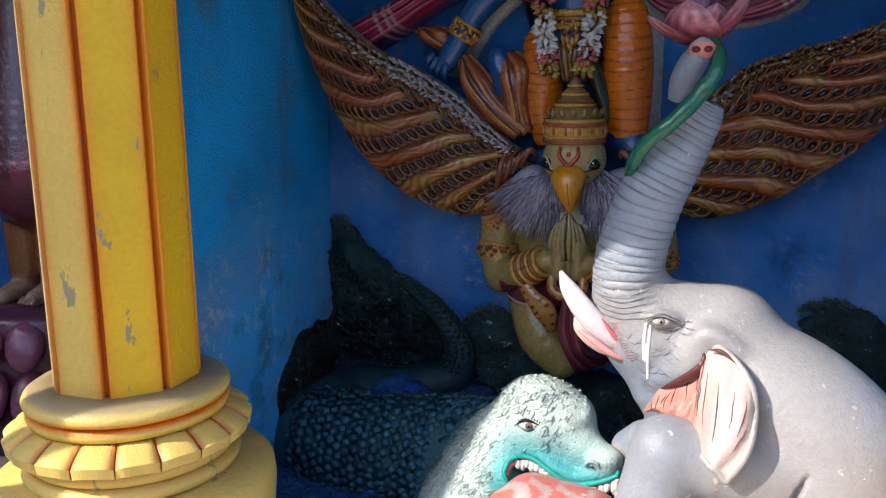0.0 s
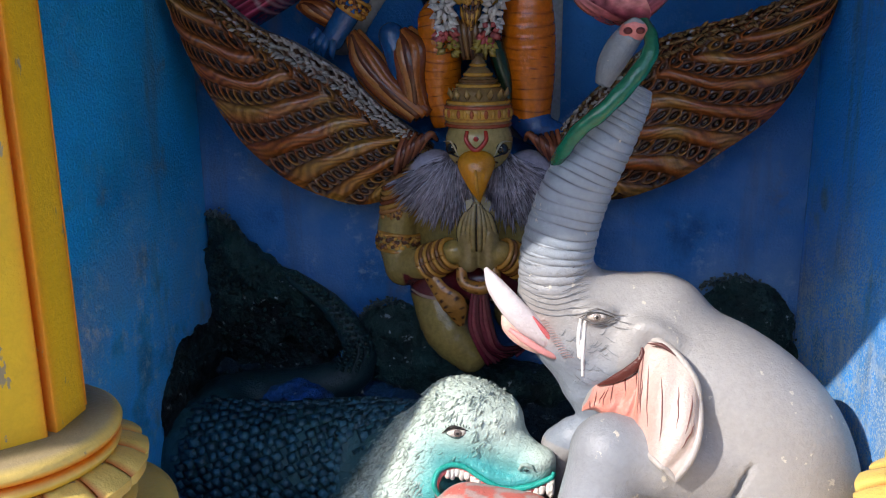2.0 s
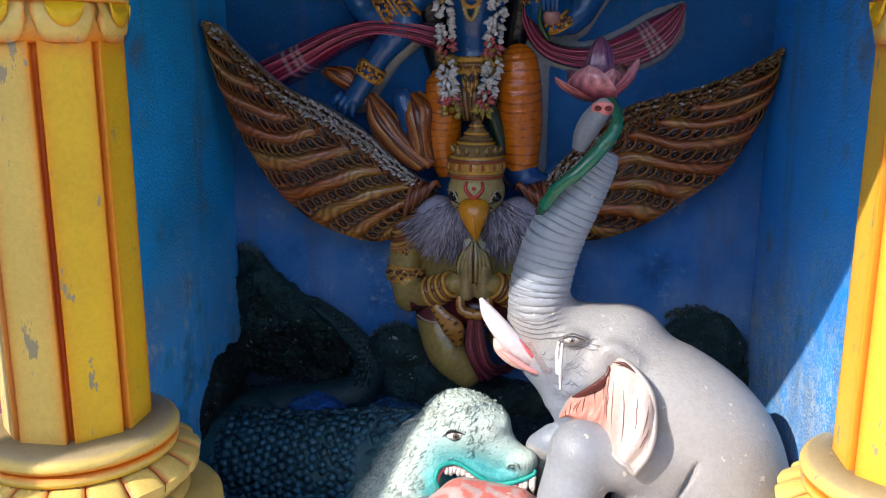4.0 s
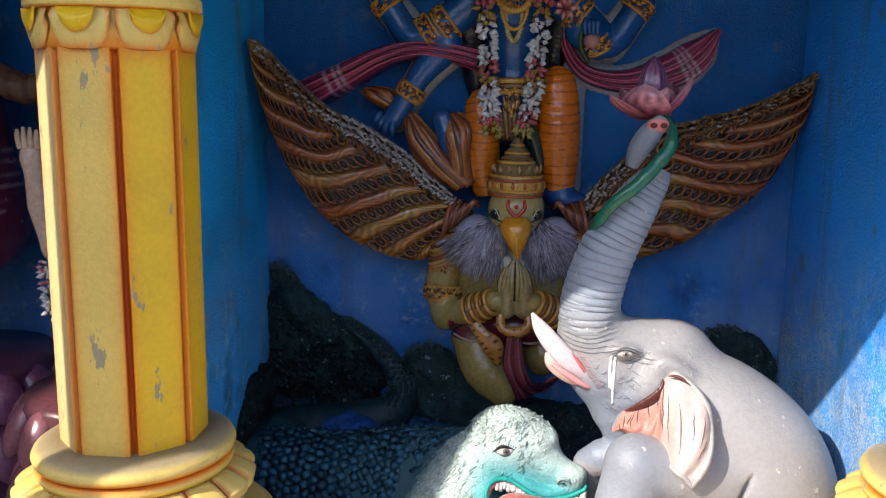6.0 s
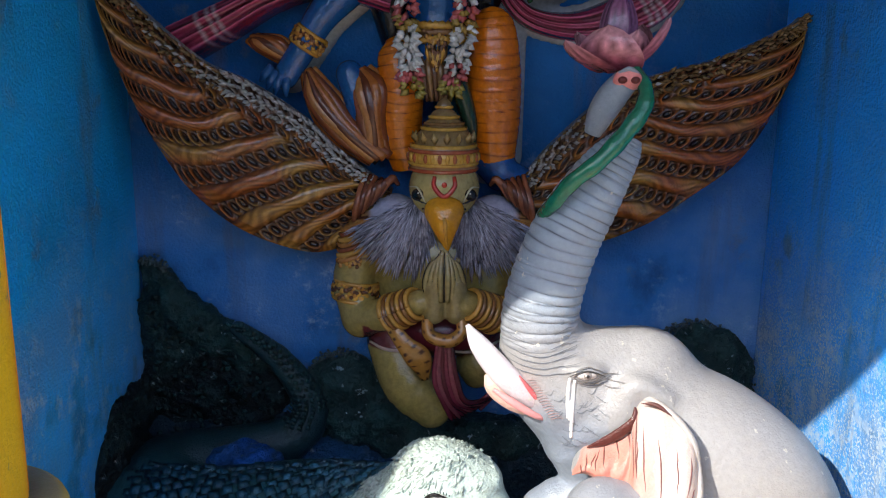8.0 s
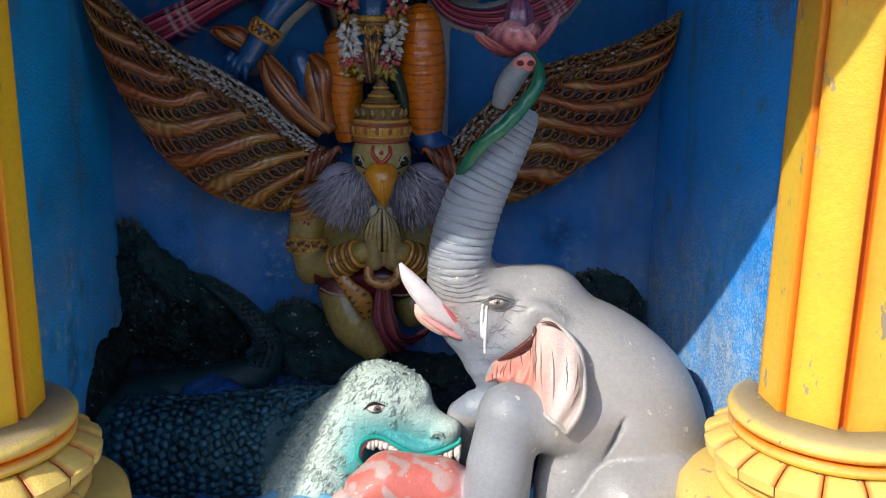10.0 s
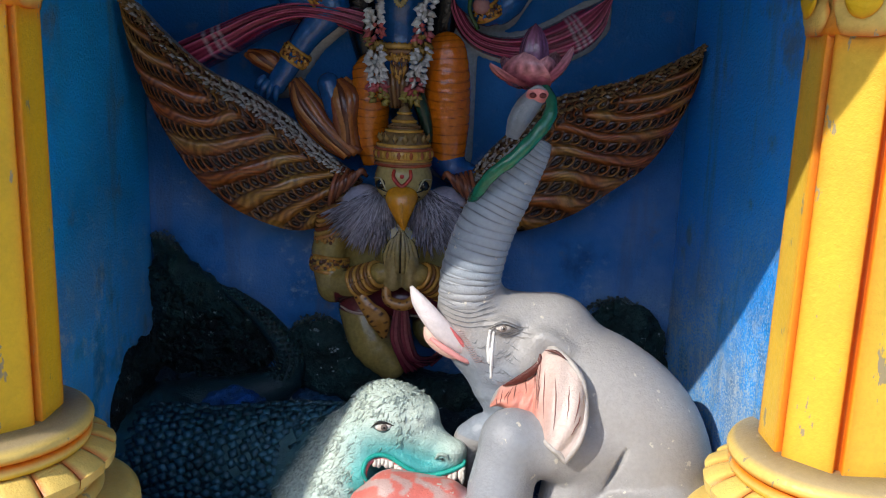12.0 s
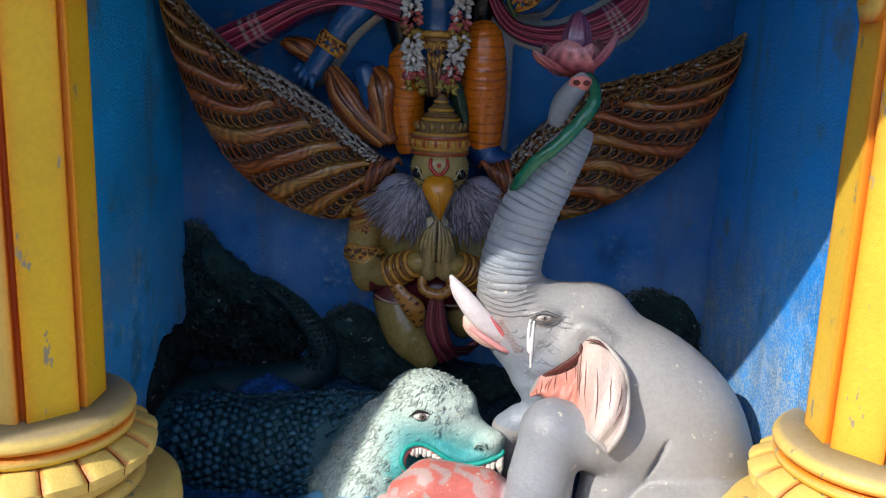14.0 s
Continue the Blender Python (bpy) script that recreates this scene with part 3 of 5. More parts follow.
    s.pipe([(0.345, -0.80, 1.83), (0.362, -0.81, 1.88), (0.385, -0.825, 1.925), (0.412, -0.845, 1.965)], [0.022, 0.035, 0.038, 0.033], (0.24, 0.28, 0.33), 20, 18)
    # trunk tip with two nostrils
    s.bead((0.414, -0.862, 1.968), (0.036, 0.018, 0.031), (0.72, 0.24, 0.23), (25, 0, 0), 12, 18)
    for dx in (-0.015, 0.016):
        s.bead((0.414 + dx, -0.8805, 1.969), (0.012, 0.006, 0.009), (0.10, 0.006, 0.008))
    s.pipe([(0.390, -0.872, 1.985), (0.414, -0.880, 1.996), (0.438, -0.872, 1.985)], [0.004, 0.006, 0.004], (0.24, 0.28, 0.33), 14, 8)
    # tusk, gum, lower lip
    ivory = lambda t, a: np.array((0.66, 0.60, 0.62)) + (np.array((0.72, 0.40, 0.37)) - np.array((0.66, 0.60, 0.62))) * smooth_step(0.35, 0.0, t)[:, None, None] * np.ones((1, len(a), 1))
    s.pipe([(0.262, -0.845, 1.085), (0.212, -0.868, 1.132), (0.135, -0.868, 1.198), (0.068, -0.845, 1.272), (0.034, -0.82, 1.322)], [0.008, 0.027, 0.035, 0.027, 0.006], WHITE, 40, 22, flat=0.7, color_fn=ivory)
    s.pipe([(0.258, -0.868, 1.078), (0.235, -0.878, 1.125), (0.200, -0.885, 1.165), (0.170, -0.885, 1.205)], [0.004, 0.010, 0.008, 0.002], (0.62, 0.13, 0.14), 24, 10)
    s.pipe([(0.262, -0.872, 1.075), (0.215, -0.895, 1.098), (0.155, -0.89, 1.132), (0.105, -0.872, 1.160)], [0.004, 0.009, 0.011, 0.006], (0.70, 0.30, 0.29), 24, 10)
    s.pipe([(0.23, -0.84, 1.085), (0.165, -0.85, 1.118), (0.110, -0.848, 1.160), (0.086, -0.845, 1.192)], [0.018, 0.030, 0.028, 0.006], (0.76, 0.50, 0.42), 22, 14, flat=0.6)
    for i in range(16):
        q = i / 15
        s.draw([(0.256 - 0.07 * q, 1.092 + 0.095 * q), (0.272 - 0.07 * q, 1.100 + 0.095 * q), (0.285 - 0.072 * q, 1.098 + 0.098 * q)], [0.0009, 0.0009, 0.0003], (0.42, 0.25, 0.24), -0.0003, 8, 5)
    # eye with painted lids and fine folds
    eye = s.on(0.342, 1.220, -0.005)
    s.bead(eye, (0.027, 0.010, 0.0125), (0.66, 0.60, 0.56))
    s.bead((eye[0] + 0.001, eye[1] - 0.0085, eye[2] + 0.001), (0.0105, 0.004, 0.0110), (0.30, 0.26, 0.24))
    s.bead((eye[0] + 0.001, eye[1] - 0.0113, eye[2] + 0.001), (0.0045, 0.003, 0.0050), (0.012, 0.010, 0.010))
    # pale bead painted as the glint in the eye
    s.bead((eye[0] - 0.004, eye[1] - 0.0125, eye[2] + 0.004), 0.0022, (0.8, 0.8, 0.8))
    for rows, w, ink in (([(-0.045, -0.005), (-0.025, 0.008), (0.0, 0.0145), (0.024, 0.009), (0.050, -0.004)], 0.0022, 0.060), ([(-0.040, -0.004), (-0.015, -0.0125), (0.012, -0.0125), (0.036, -0.003)], 0.0014, 0.16),
                         ([(-0.035, 0.010), (0.0, 0.0235), (0.035, 0.012), (0.058, 0.0)], 0.0016, 0.17), ([(-0.028, -0.018), (0.008, -0.024), (0.04, -0.014), (0.066, -0.006)], 0.0015, 0.17),
                         ([(-0.018, -0.028), (0.018, -0.032), (0.055, -0.018)], 0.0013, 0.22), ([(0.042, 0.004), (0.065, 0.001), (0.085, 0.004)], 0.0012, 0.20), ([(0.046, -0.008), (0.068, -0.014), (0.094, -0.010)], 0.0012, 0.22), ([(0.036, -0.026), (0.06, -0.030), (0.085, -0.022)], 0.0012, 0.22)):
        s.draw([(eye[0] + dx, eye[2] + dz) for dx, dz in rows], [0.0006] + [w] * (len(rows) - 2) + [0.0006], (ink, ink * 0.95, ink * 0.95), 0.003 if w > 0.0013 and len(rows) > 3 and ink < 0.165 else -0.0002, 18, 6)
    # white tear streaks
    for x, z0, z1 in ((0.300, 1.208, 1.100), (0.313, 1.205, 1.040), (0.305, 1.15, 1.095)):
        s.draw([(x, z0), (x - 0.004, (z0 + z1) / 2), (x - 0.002, z1)], [0.004, 0.0058, 0.0045], (0.86, 0.86, 0.85), -0.003, 30)
    # the ear: a pleated pink shell, hollow at its root, its edge rolled over
    n, m = 120, 60
    top = spline([(0.322, 0.972), (0.345, 1.015), (0.386, 1.040), (0.436, 1.078), (0.466, 1.122), (0.462, 1.158), (0.505, 1.168), (0.553, 1.143), (0.590, 1.098), (0.602, 1.045)], n)
    low = spline([(0.320, 0.955), (0.345, 0.960), (0.375, 0.962), (0.405, 0.955), (0.435, 0.935), (0.455, 0.925), (0.473, 0.920), (0.494, 0.907), (0.516, 0.893), (0.540, 0.868)], n)
    q, v = np.linspace(0, 1, n)[:, None], np.linspace(0, 1, m)[None, :]
    bulge = np.sin(np.pi * v)
    x = top[:, :1] * (1 - v) + low[:, :1] * v + (0.020 * q ** 3 - 0.012 * (1 - q)) * bulge
    z = top[:, 1:] * (1 - v) + low[:, 1:] * v
    y_top = -0.905 - 0.155 * smooth_step(0.45, 1.0, q)
    y_low = -0.935 - 0.075 * smooth_step(0.0, 0.35, q) - 0.135 * smooth_step(0.30, 0.85, q)
    pleat = np.sin(q * 40 + 3.0 * v + 0.8 * np.sin(4 * v + 9 * q))
    y = y_top * (1 - v) + y_low * v - 0.045 * bulge * (1 - 0.45 * q) + 0.0045 * pleat * np.sqrt(np.abs(bulge))
    flush = (smooth_step(0.80, 0.30, q) * (0.45 + 0.55 * bulge) + 0.30 * smooth_step(0.80, 0.45, q) * smooth_step(0.3, 0.7, v))[..., None]
    col = np.array((0.56, 0.46, 0.42)) * (1 - np.clip(flush, 0, 1)) + np.array((0.66, 0.25, 0.19)) * np.clip(flush, 0, 1)
    col = col * (0.93 + 0.07 * pleat[..., None])
    p = np.stack([x, y, z], -1)
    s.grid(p, col)
    back = p.copy()
    back[..., 1] += 0.018
    s.grid(back[:, ::-1], np.array(GREY))
    for i in range(15):
        row = int(n * (0.05 + 0.90 * (i + 0.3 * rng.random()) / 15))
        v0 = rng.uniform(0.04, 0.35) if i < 9 else rng.uniform(0.15, 0.4)
        v1 = v0 + rng.uniform(0.25, 0.55)
        line = [p[int(np.clip(row + 5 * math.sin(2.6 * c + i), 0, n - 1)), int(np.clip(c, 0, 1) * (m - 1))] - np.array((0, 0.0006, 0)) for c in np.linspace(v0, min(v1, 0.96), 7)]
        s.pipe(line, [0.0003, 0.0014, 0.0019, 0.0019, 0.0016, 0.0010, 0.0003], (0.17, 0.06, 0.05), 24, 6)
    rim = np.concatenate([p[64:, 0], p[-1, 1:], p[::-1, -1][:58]])
    s.pipe((rim + np.array((0, 0.006, 0)))[::5], [0.004] + [0.0100] * (len(rim[::5]) - 8) + [0.009, 0.009, 0.008, 0.007, 0.006, 0.005, 0.003], (0.42, 0.39, 0.37), 120, 12)
    # dark red cords paint the shade of the hollow below the ear fold
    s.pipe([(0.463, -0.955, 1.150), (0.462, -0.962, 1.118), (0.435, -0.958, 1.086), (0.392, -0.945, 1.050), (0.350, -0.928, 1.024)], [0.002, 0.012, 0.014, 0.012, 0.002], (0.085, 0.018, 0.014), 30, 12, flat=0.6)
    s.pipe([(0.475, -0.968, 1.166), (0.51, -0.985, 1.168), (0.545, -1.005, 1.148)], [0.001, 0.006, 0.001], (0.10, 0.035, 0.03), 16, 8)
    # skin folds where the trunk grows from the face, on the cheek and the knee
    for i in range(9):
        h = 1.225 + 0.016 * i
        s.draw([(0.135, h + 0.004), (0.185, h - 0.010), (0.235, h - 0.014), (0.285, h - 0.004 + 0.002 * i), (0.33 - 0.003 * i, h + 0.012)], [0.0004, 0.0015, 0.0016, 0.0012, 0.0004], (0.16, 0.17, 0.19), -0.0006, 30, 6)
    for i in range(46):
        a, b = rng.uniform(0.24, 0.40), rng.uniform(0.96, 1.17)
        if a > 0.32 + 0.5 * (b - 0.99) or b < 1.015:
            continue
        d, e = rng.uniform(0.014, 0.034), rng.uniform(-0.016, 0.02)
        s.draw([(a, b), (a + d * 0.5, b + e * 0.2 - 0.005), (a + d, b + e)], [0.0003, 0.0011, 0.0003], (0.17, 0.19, 0.22), -0.0002, 10, 5)
    return tagged(s.finish("elephant_statue", M_ELEPHANT), "grey painted plaster elephant statue with raised ringed trunk", "statue")


build_elephant()


# ---- lotus held up by the trunk ----
def build_lotus():
    thing = new("lotus_flower")
    thing.location = (0.405, -0.76, 1.985)
    tagged(thing, "pink painted lotus with green stem on the trunk tip", "flower")

    def petal(name, way, length, width, bend, colors, lift=0.0):
        s = Sculpt()
        n, m = 12, 9
        d = np.array((math.sin(way), -math.cos(way), 0.0))
        side = np.array((math.cos(way), math.sin(way), 0.0))
        p, c = np.zeros((n, m, 3)), np.zeros((n, m, 3))
        for i in range(n):
            v = i / (n - 1)
            ang = bend[0] + (bend[1] - bend[0]) * v
            if i == 0:
                at = np.array((0.0, 0.0, lift)) + d * 0.012
            else:
                at = at + length / (n - 1) * (d * math.sin(ang) + np.array((0, 0, math.cos(ang))))
            w = width * math.sin(math.pi * min(1.0, 0.12 + 0.88 * v) ** 0.95) ** 0.6
            for j in range(m):
                u = 2 * j / (m - 1) - 1
                p[i, j] = at + side * u * w * 0.5 - d * (1 - u * u) * -0.35 * w * 0.5 + np.array((0, 0, 0.002 * math.sin(9 * u)))
                stripe = 0.66 + 0.34 * math.cos(13 * u + 2 * math.sin(5 * v))
                c[i, j] = (np.array(colors[0]) * (1 - v) + np.array(colors[1]) * v) * stripe
        s.grid(p, c)
        q = p.copy() - d * 0.007 - np.array((0, 0, 0.003))
        s.grid(q[:, ::-1], c * 0.9)
        ob = s.finish(name, M_STATUE, thing)
        return ob
    A, B = (0.58, 0.06, 0.13), (0.86, 0.40, 0.45)
    for way, length, width, bend in ((1.20, 0.185, 0.120, (1.05, 0.40)), (-1.15, 0.165, 0.130, (1.35, 0.85)), (0.55, 0.125, 0.120, (0.95, 0.15)), (-0.50, 0.140, 0.170, (1.15, 0.0)), (2.3, 0.150, 0.130, (0.7, 0.6)), (-2.3, 0.150, 0.130, (0.9, 0.8)), (3.1, 0.150, 0.130, (0.6, 0.6))):
        petal("petal", way, length, width, bend, (A, B))
    for k in range(6):
        petal("bud_petal", k * math.pi / 3 + 0.3, 0.180, 0.082, (0.42, -0.46), ((0.50, 0.22, 0.40), (0.24, 0.07, 0.18)), 0.03)
    s = Sculpt()
    o = thing.location
    pts = np.array([(0.228, -0.80, 1.620), (0.246, -0.875, 1.665), (0.283, -0.910, 1.722), (0.345, -0.92, 1.775), (0.41, -0.905, 1.845), (0.452, -0.89, 1.905), (0.458, -0.86, 1.955), (0.435, -0.80, 2.0), (0.405, -0.765, 2.03)]) - np.array(o)
    twist = lambda t: 1 + 0.05 * np.sin(60 * t)
    s.pipe(pts, [0.018, 0.020, 0.021, 0.022, 0.023, 0.022, 0.018, 0.016, 0.014], (0.006, 0.15, 0.085), 60, 14, twist)
    s.finish("stem", M_STATUE, thing)
    tagged(thing.children[-1], "glossy green stem")
    return thing


build_lotus()


# ---- the reptile ----
MINT, TEAL, SEA = (0.50, 0.60, 0.54), (0.10, 0.42, 0.40), (0.022, 0.085, 0.105)


def build_reptile():
    s = Sculpt()
    s.ball((-0.005, -0.76, 0.815), (0.152, 0.128, 0.122), MINT, 0.035)
    s.ball((0.078, -0.785, 0.860), (0.062, 0.085, 0.046), MINT, 0.02, (0, 14, 0))
    s.ball((0.118, -0.80, 0.866), (0.022, 0.045, 0.028), MINT, 0.012)
    s.tube([(0.225, -0.868, 0.728), (0.165, -0.895, 0.712), (0.099, -0.900, 0.703), (0.04, -0.895, 0.727), (-0.018, -0.88, 0.757), (-0.06, -0.865, 0.766)], [0.014, 0.017, 0.018, 0.018, 0.016, 0.012], (0.06, 0.37, 0.375), 0.02, n=14)
    s.tube([(0.02, -0.79, 0.800), (0.105, -0.82, 0.765), (0.185, -0.85, 0.740)], [0.100, 0.074, 0.050], MINT, 0.03)
    s.ball((0.196, -0.866, 0.762), (0.046, 0.046, 0.032), MINT, 0.02)
    s.ball((0.160, -0.895, 0.757), (0.026, 0.020, 0.019), MINT, 0.012)
    s.tube([(-0.05, -0.75, 0.82), (-0.122, -0.76, 0.716), (-0.19, -0.77, 0.578), (-0.24, -0.78, 0.45)], [0.125, 0.145, 0.17, 0.20], MINT, 0.045)
    s.tube([(-0.10, -0.86, 0.66), (0.02, -0.86, 0.56), (0.20, -0.88, 0.50)], [0.085, 0.06, 0.042], TEAL, 0.03)
    s.tube([(-0.15, -0.66, 0.65), (-0.40, -0.52, 0.545), (-0.70, -0.46, 0.48), (-1.0, -0.42, 0.475)], [0.16, 0.215, 0.22, 0.20], SEA, 0.06, n=8)
    s.tube([(-1.0, -0.40, 0.50), (-0.98, -0.20, 0.55), (-0.75, -0.14, 0.60), (-0.54, -0.12, 0.68), (-0.50, -0.12, 0.80), (-0.60, -0.12, 0.96), (-0.74, -0.13, 1.075)], [0.18, 0.15, 0.11, 0.075, 0.058, 0.045, 0.028], SEA, 0.04, n=14)
    s.ball((0.065, -0.95, 0.632), (0.165, 0.13, 0.058), (0.035, 0.004, 0.004), 0.0, (0, 10, 0), cut=True)
    s.ball((-0.035, -0.95, 0.695), (0.058, 0.13, 0.050), (0.035, 0.004, 0.004), 0.0, (0, 12, 0), cut=True)
    # first paint: dark teal laid along the neck's shade edge
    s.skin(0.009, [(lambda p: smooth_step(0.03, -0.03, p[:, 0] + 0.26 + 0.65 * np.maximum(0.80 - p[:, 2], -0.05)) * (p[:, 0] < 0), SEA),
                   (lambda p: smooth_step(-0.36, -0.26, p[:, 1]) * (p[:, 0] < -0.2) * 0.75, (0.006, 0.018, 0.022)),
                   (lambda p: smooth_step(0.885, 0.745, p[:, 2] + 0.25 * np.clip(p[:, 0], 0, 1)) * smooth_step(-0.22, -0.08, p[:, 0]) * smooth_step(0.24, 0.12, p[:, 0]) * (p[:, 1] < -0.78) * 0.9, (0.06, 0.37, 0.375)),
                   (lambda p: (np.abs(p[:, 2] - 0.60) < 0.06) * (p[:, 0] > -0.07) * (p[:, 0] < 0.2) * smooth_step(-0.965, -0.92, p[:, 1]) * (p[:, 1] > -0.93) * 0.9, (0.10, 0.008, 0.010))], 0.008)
    # lips
    rows = [(0.238, 0.742), (0.226, 0.722), (0.165, 0.697), (0.099, 0.688), (0.040, 0.712), (-0.018, 0.742), (-0.060, 0.750), (-0.094, 0.738), (-0.104, 0.700), (-0.080, 0.655)]
    lip = [s.on(x, z, 0.0, 0.03) for x, z in rows]
    s.pipe(lip, [0.006, 0.008, 0.009, 0.008, 0.008, 0.008, 0.008, 0.008, 0.008, 0.006], (0.010, 0.36, 0.30), 70, 10)
    s.pipe([(x * 0.97 + 0.002, y + 0.004, z - 0.015) for x, y, z in lip[1:]], [0.008] * 9, (0.60, 0.16, 0.15), 60, 8)
    # teeth
    path = spline(lip, 80)
    for i in (5, 8, 12, 14, 17, 20, 22, 25, 29, 31, 34, 38, 40, 43, 46, 49, 52, 55):
        x, y, z = path[i]
        long = {5: 0.062, 8: 0.045}.get(i) or rng.uniform(0.015, 0.034)
        s.pipe([(x * 0.98, y + 0.004, z - 0.014), (x * 0.98, y - 0.001, z - 0.016 - long * 0.6), (x * 0.98 + 0.002, y, z - 0.016 - long)], [0.011, 0.010, 0.002 if long > 0.04 else 0.006], (0.80, 0.76, 0.68), 8, 8)
    for i in range(6):
        s.bead((0.12 + 0.022 * i, -0.925 + 0.004 * i, 0.555 + 0.002 * i), (0.011, 0.010, 0.016), (0.78, 0.62, 0.56))
    s.bead((0.18, -0.91, 0.54), (0.07, 0.03, 0.02), (0.70, 0.36, 0.34))
    # eye, nostril
    e = s.on(-0.043, 0.846, -0.004)
    s.bead(e, (0.031, 0.012, 0.016), (0.72, 0.68, 0.62), (0, -8, 0))
    s.bead((e[0] + 0.003, e[1] - 0.010, e[2]), (0.0125, 0.004, 0.0125), (0.16, 0.13, 0.12))
    s.bead((e[0] + 0.003, e[1] - 0.0130, e[2]), (0.005, 0.003, 0.005), (0.01, 0.01, 0.01))
    s.pipe([(e[0] - 0.045, e[1] + 0.002, e[2] - 0.008), (e[0] - 0.01, e[1] - 0.009, e[2] + 0.019), (e[0] + 0.036, e[1] - 0.002, e[2] + 0.004)], [0.001, 0.0055, 0.001], DARK, 14, 7)
    s.pipe([(e[0] - 0.035, e[1] + 0.002, e[2] - 0.008), (e[0], e[1] - 0.006, e[2] - 0.017), (e[0] + 0.034, e[1] - 0.002, e[2])], [0.001, 0.0032, 0.001], (0.05, 0.10, 0.10), 14, 7)
    for k in range(9):
        s.leaf((e[0] - 0.03 + 0.008 * k, e[1] - 0.004, e[2] + 0.018 - 0.0012 * (k - 4) ** 2 * 0.5), (0.06 * (k - 4), -0.2, 1), (0, -1, 0), 0.014, 0.003, 0.002, (0.05, 0.08, 0.08))
    s.draw([(0.135, 0.742), (0.148, 0.764), (0.172, 0.762), (0.182, 0.745)], [0.002, 0.006, 0.006, 0.002], (0.34, 0.46, 0.42), 0.0, 16)
    s.bead(s.on(0.158, 0.747, -0.002), (0.008, 0.004, 0.004), (0.03, 0.05, 0.05))
    # rough tufts over brow, cheek and neck
    pool = np.where((s.surface[:, 1] < -0.60) & (s.surface[:, 0] > -0.50) & (s.surface[:, 2] > 0.5) & (s.normals[:, 1] < 0.5))[0]
    for i in rng.choice(pool, 5200):
        at, d = s.surface[i], s.normals[i]
        if abs(at[0] - e[0]) < 0.055 and abs(at[2] - e[2]) < 0.04 and at[1] < -0.8 or at[0] > 0.12 and at[2] < 0.82:
            continue
        snout = smooth_step(0.02, 0.14, at[0]) * smooth_step(0.95, 0.85, at[2])
        if at[2] < 0.765 and at[0] > -0.125 or rng.random() < 0.80 * snout:
            continue
        # tufts darken across the same painted shade edge
        in_shade = smooth_step(0.03, -0.03, at[0] + 0.26 + 0.65 * max(0.80 - at[2], -0.05))
        if in_shade > 0.9:
            continue
        low = smooth_step(0.90, 0.76, at[2] + 0.25 * max(at[0], 0)) * smooth_step(-0.20, -0.06, at[0]) * 0.85
        col = (np.array(MINT) * (1 - low) + np.array((0.08, 0.38, 0.38)) * low) * (1 - in_shade) * rng.uniform(0.72, 1.15) + np.array((0.03, 0.13, 0.16)) * in_shade
        way = np.array((-0.55, 0.0, -0.75)) + 0.30 * d + rng.normal(0, 0.3, 3)
        way -= d * (way @ d) * 0.75
        s.leaf(at - d * 0.004, way, d, rng.uniform(0.018, 0.038), rng.uniform(0.005, 0.009), (0.0075 + 0.005 * smooth_step(0.86, 0.93, at[2])) * (1 - 0.6 * snout) * (1 - 0.55 * low), col * 0.85, col * 1.12)
    # overlapping scales along the body and the tail
    spine = spline([(-0.12, -0.66, 0.66, 0.165), (-0.28, -0.58, 0.595, 0.188), (-0.40, -0.52, 0.545, 0.216), (-0.70, -0.46, 0.48, 0.222), (-0.92, -0.43, 0.475, 0.21), (-1.03, -0.38, 0.475, 0.19)], 36)
    for i in range(35):
        c0, r = spine[i, :3], spine[i, 3]
        tan = spine[min(i + 1, 35), :3] - spine[i, :3]
        tan /= np.linalg.norm(tan)
        side = np.cross(tan, (0, 0, 1))
        side = -side if side[1] > 0 else side
        for k in range(15):
            a = -0.60 + 2.30 * (k + 0.5 * (i % 2) + rng.normal(0, 0.10)) / 15
            d = side * math.cos(a) + np.array((0, 0, 1)) * math.sin(a)
            at = c0 + d * (r + 0.004) + tan * rng.normal(0, 0.004)
            tone = np.array((0.020, 0.085, 0.125)) * rng.uniform(0.6, 1.3)
            # brighter tips paint the light caught on the scale edges
            s.leaf(at - tan * 0.012, tan + 0.16 * d + 0.35 * np.cross(tan, d) + rng.normal(0, 0.08, 3), d, rng.uniform(0.044, 0.058), rng.uniform(0.044, 0.056), 0.0045, tone, tone * 1.8)
        for k in range(3):
            at = c0 + np.array((0, 0.0, r - 0.002)) + tan * 0.010 * k
            # pale tips are highlights painted along the ridge
            s.leaf(at, np.array((0.6, 0, 0.75)) + rng.normal(0, 0.25, 3), (0, -1, 0), rng.uniform(0.014, 0.030), 0.015, 0.007, (0.06, 0.13, 0.16), (0.24, 0.32, 0.36))
    tail = spline([(-0.52, -0.12, 0.70, 0.072), (-0.50, -0.12, 0.80, 0.058), (-0.60, -0.12, 0.96, 0.045), (-0.74, -0.13, 1.075, 0.028)], 22)
    for i in range(22):
        for k in range(7):
            a = -1.3 + 2.6 * k / 6
            d = np.array((math.sin(a), -math.cos(a), 0.3))
            at = tail[i, :3] + d / np.linalg.norm(d) * tail[i, 3]
            s.leaf(at, (-0.4, -0.2, 0.8), d, 0.026, 0.022, 0.006, np.array((0.013, 0.048, 0.048)) * rng.uniform(0.6, 1.5))
    return tagged(s.finish("reptile_statue", M_CROC), "mint and dark teal crocodile statue biting a foot", "statue")


build_reptile()


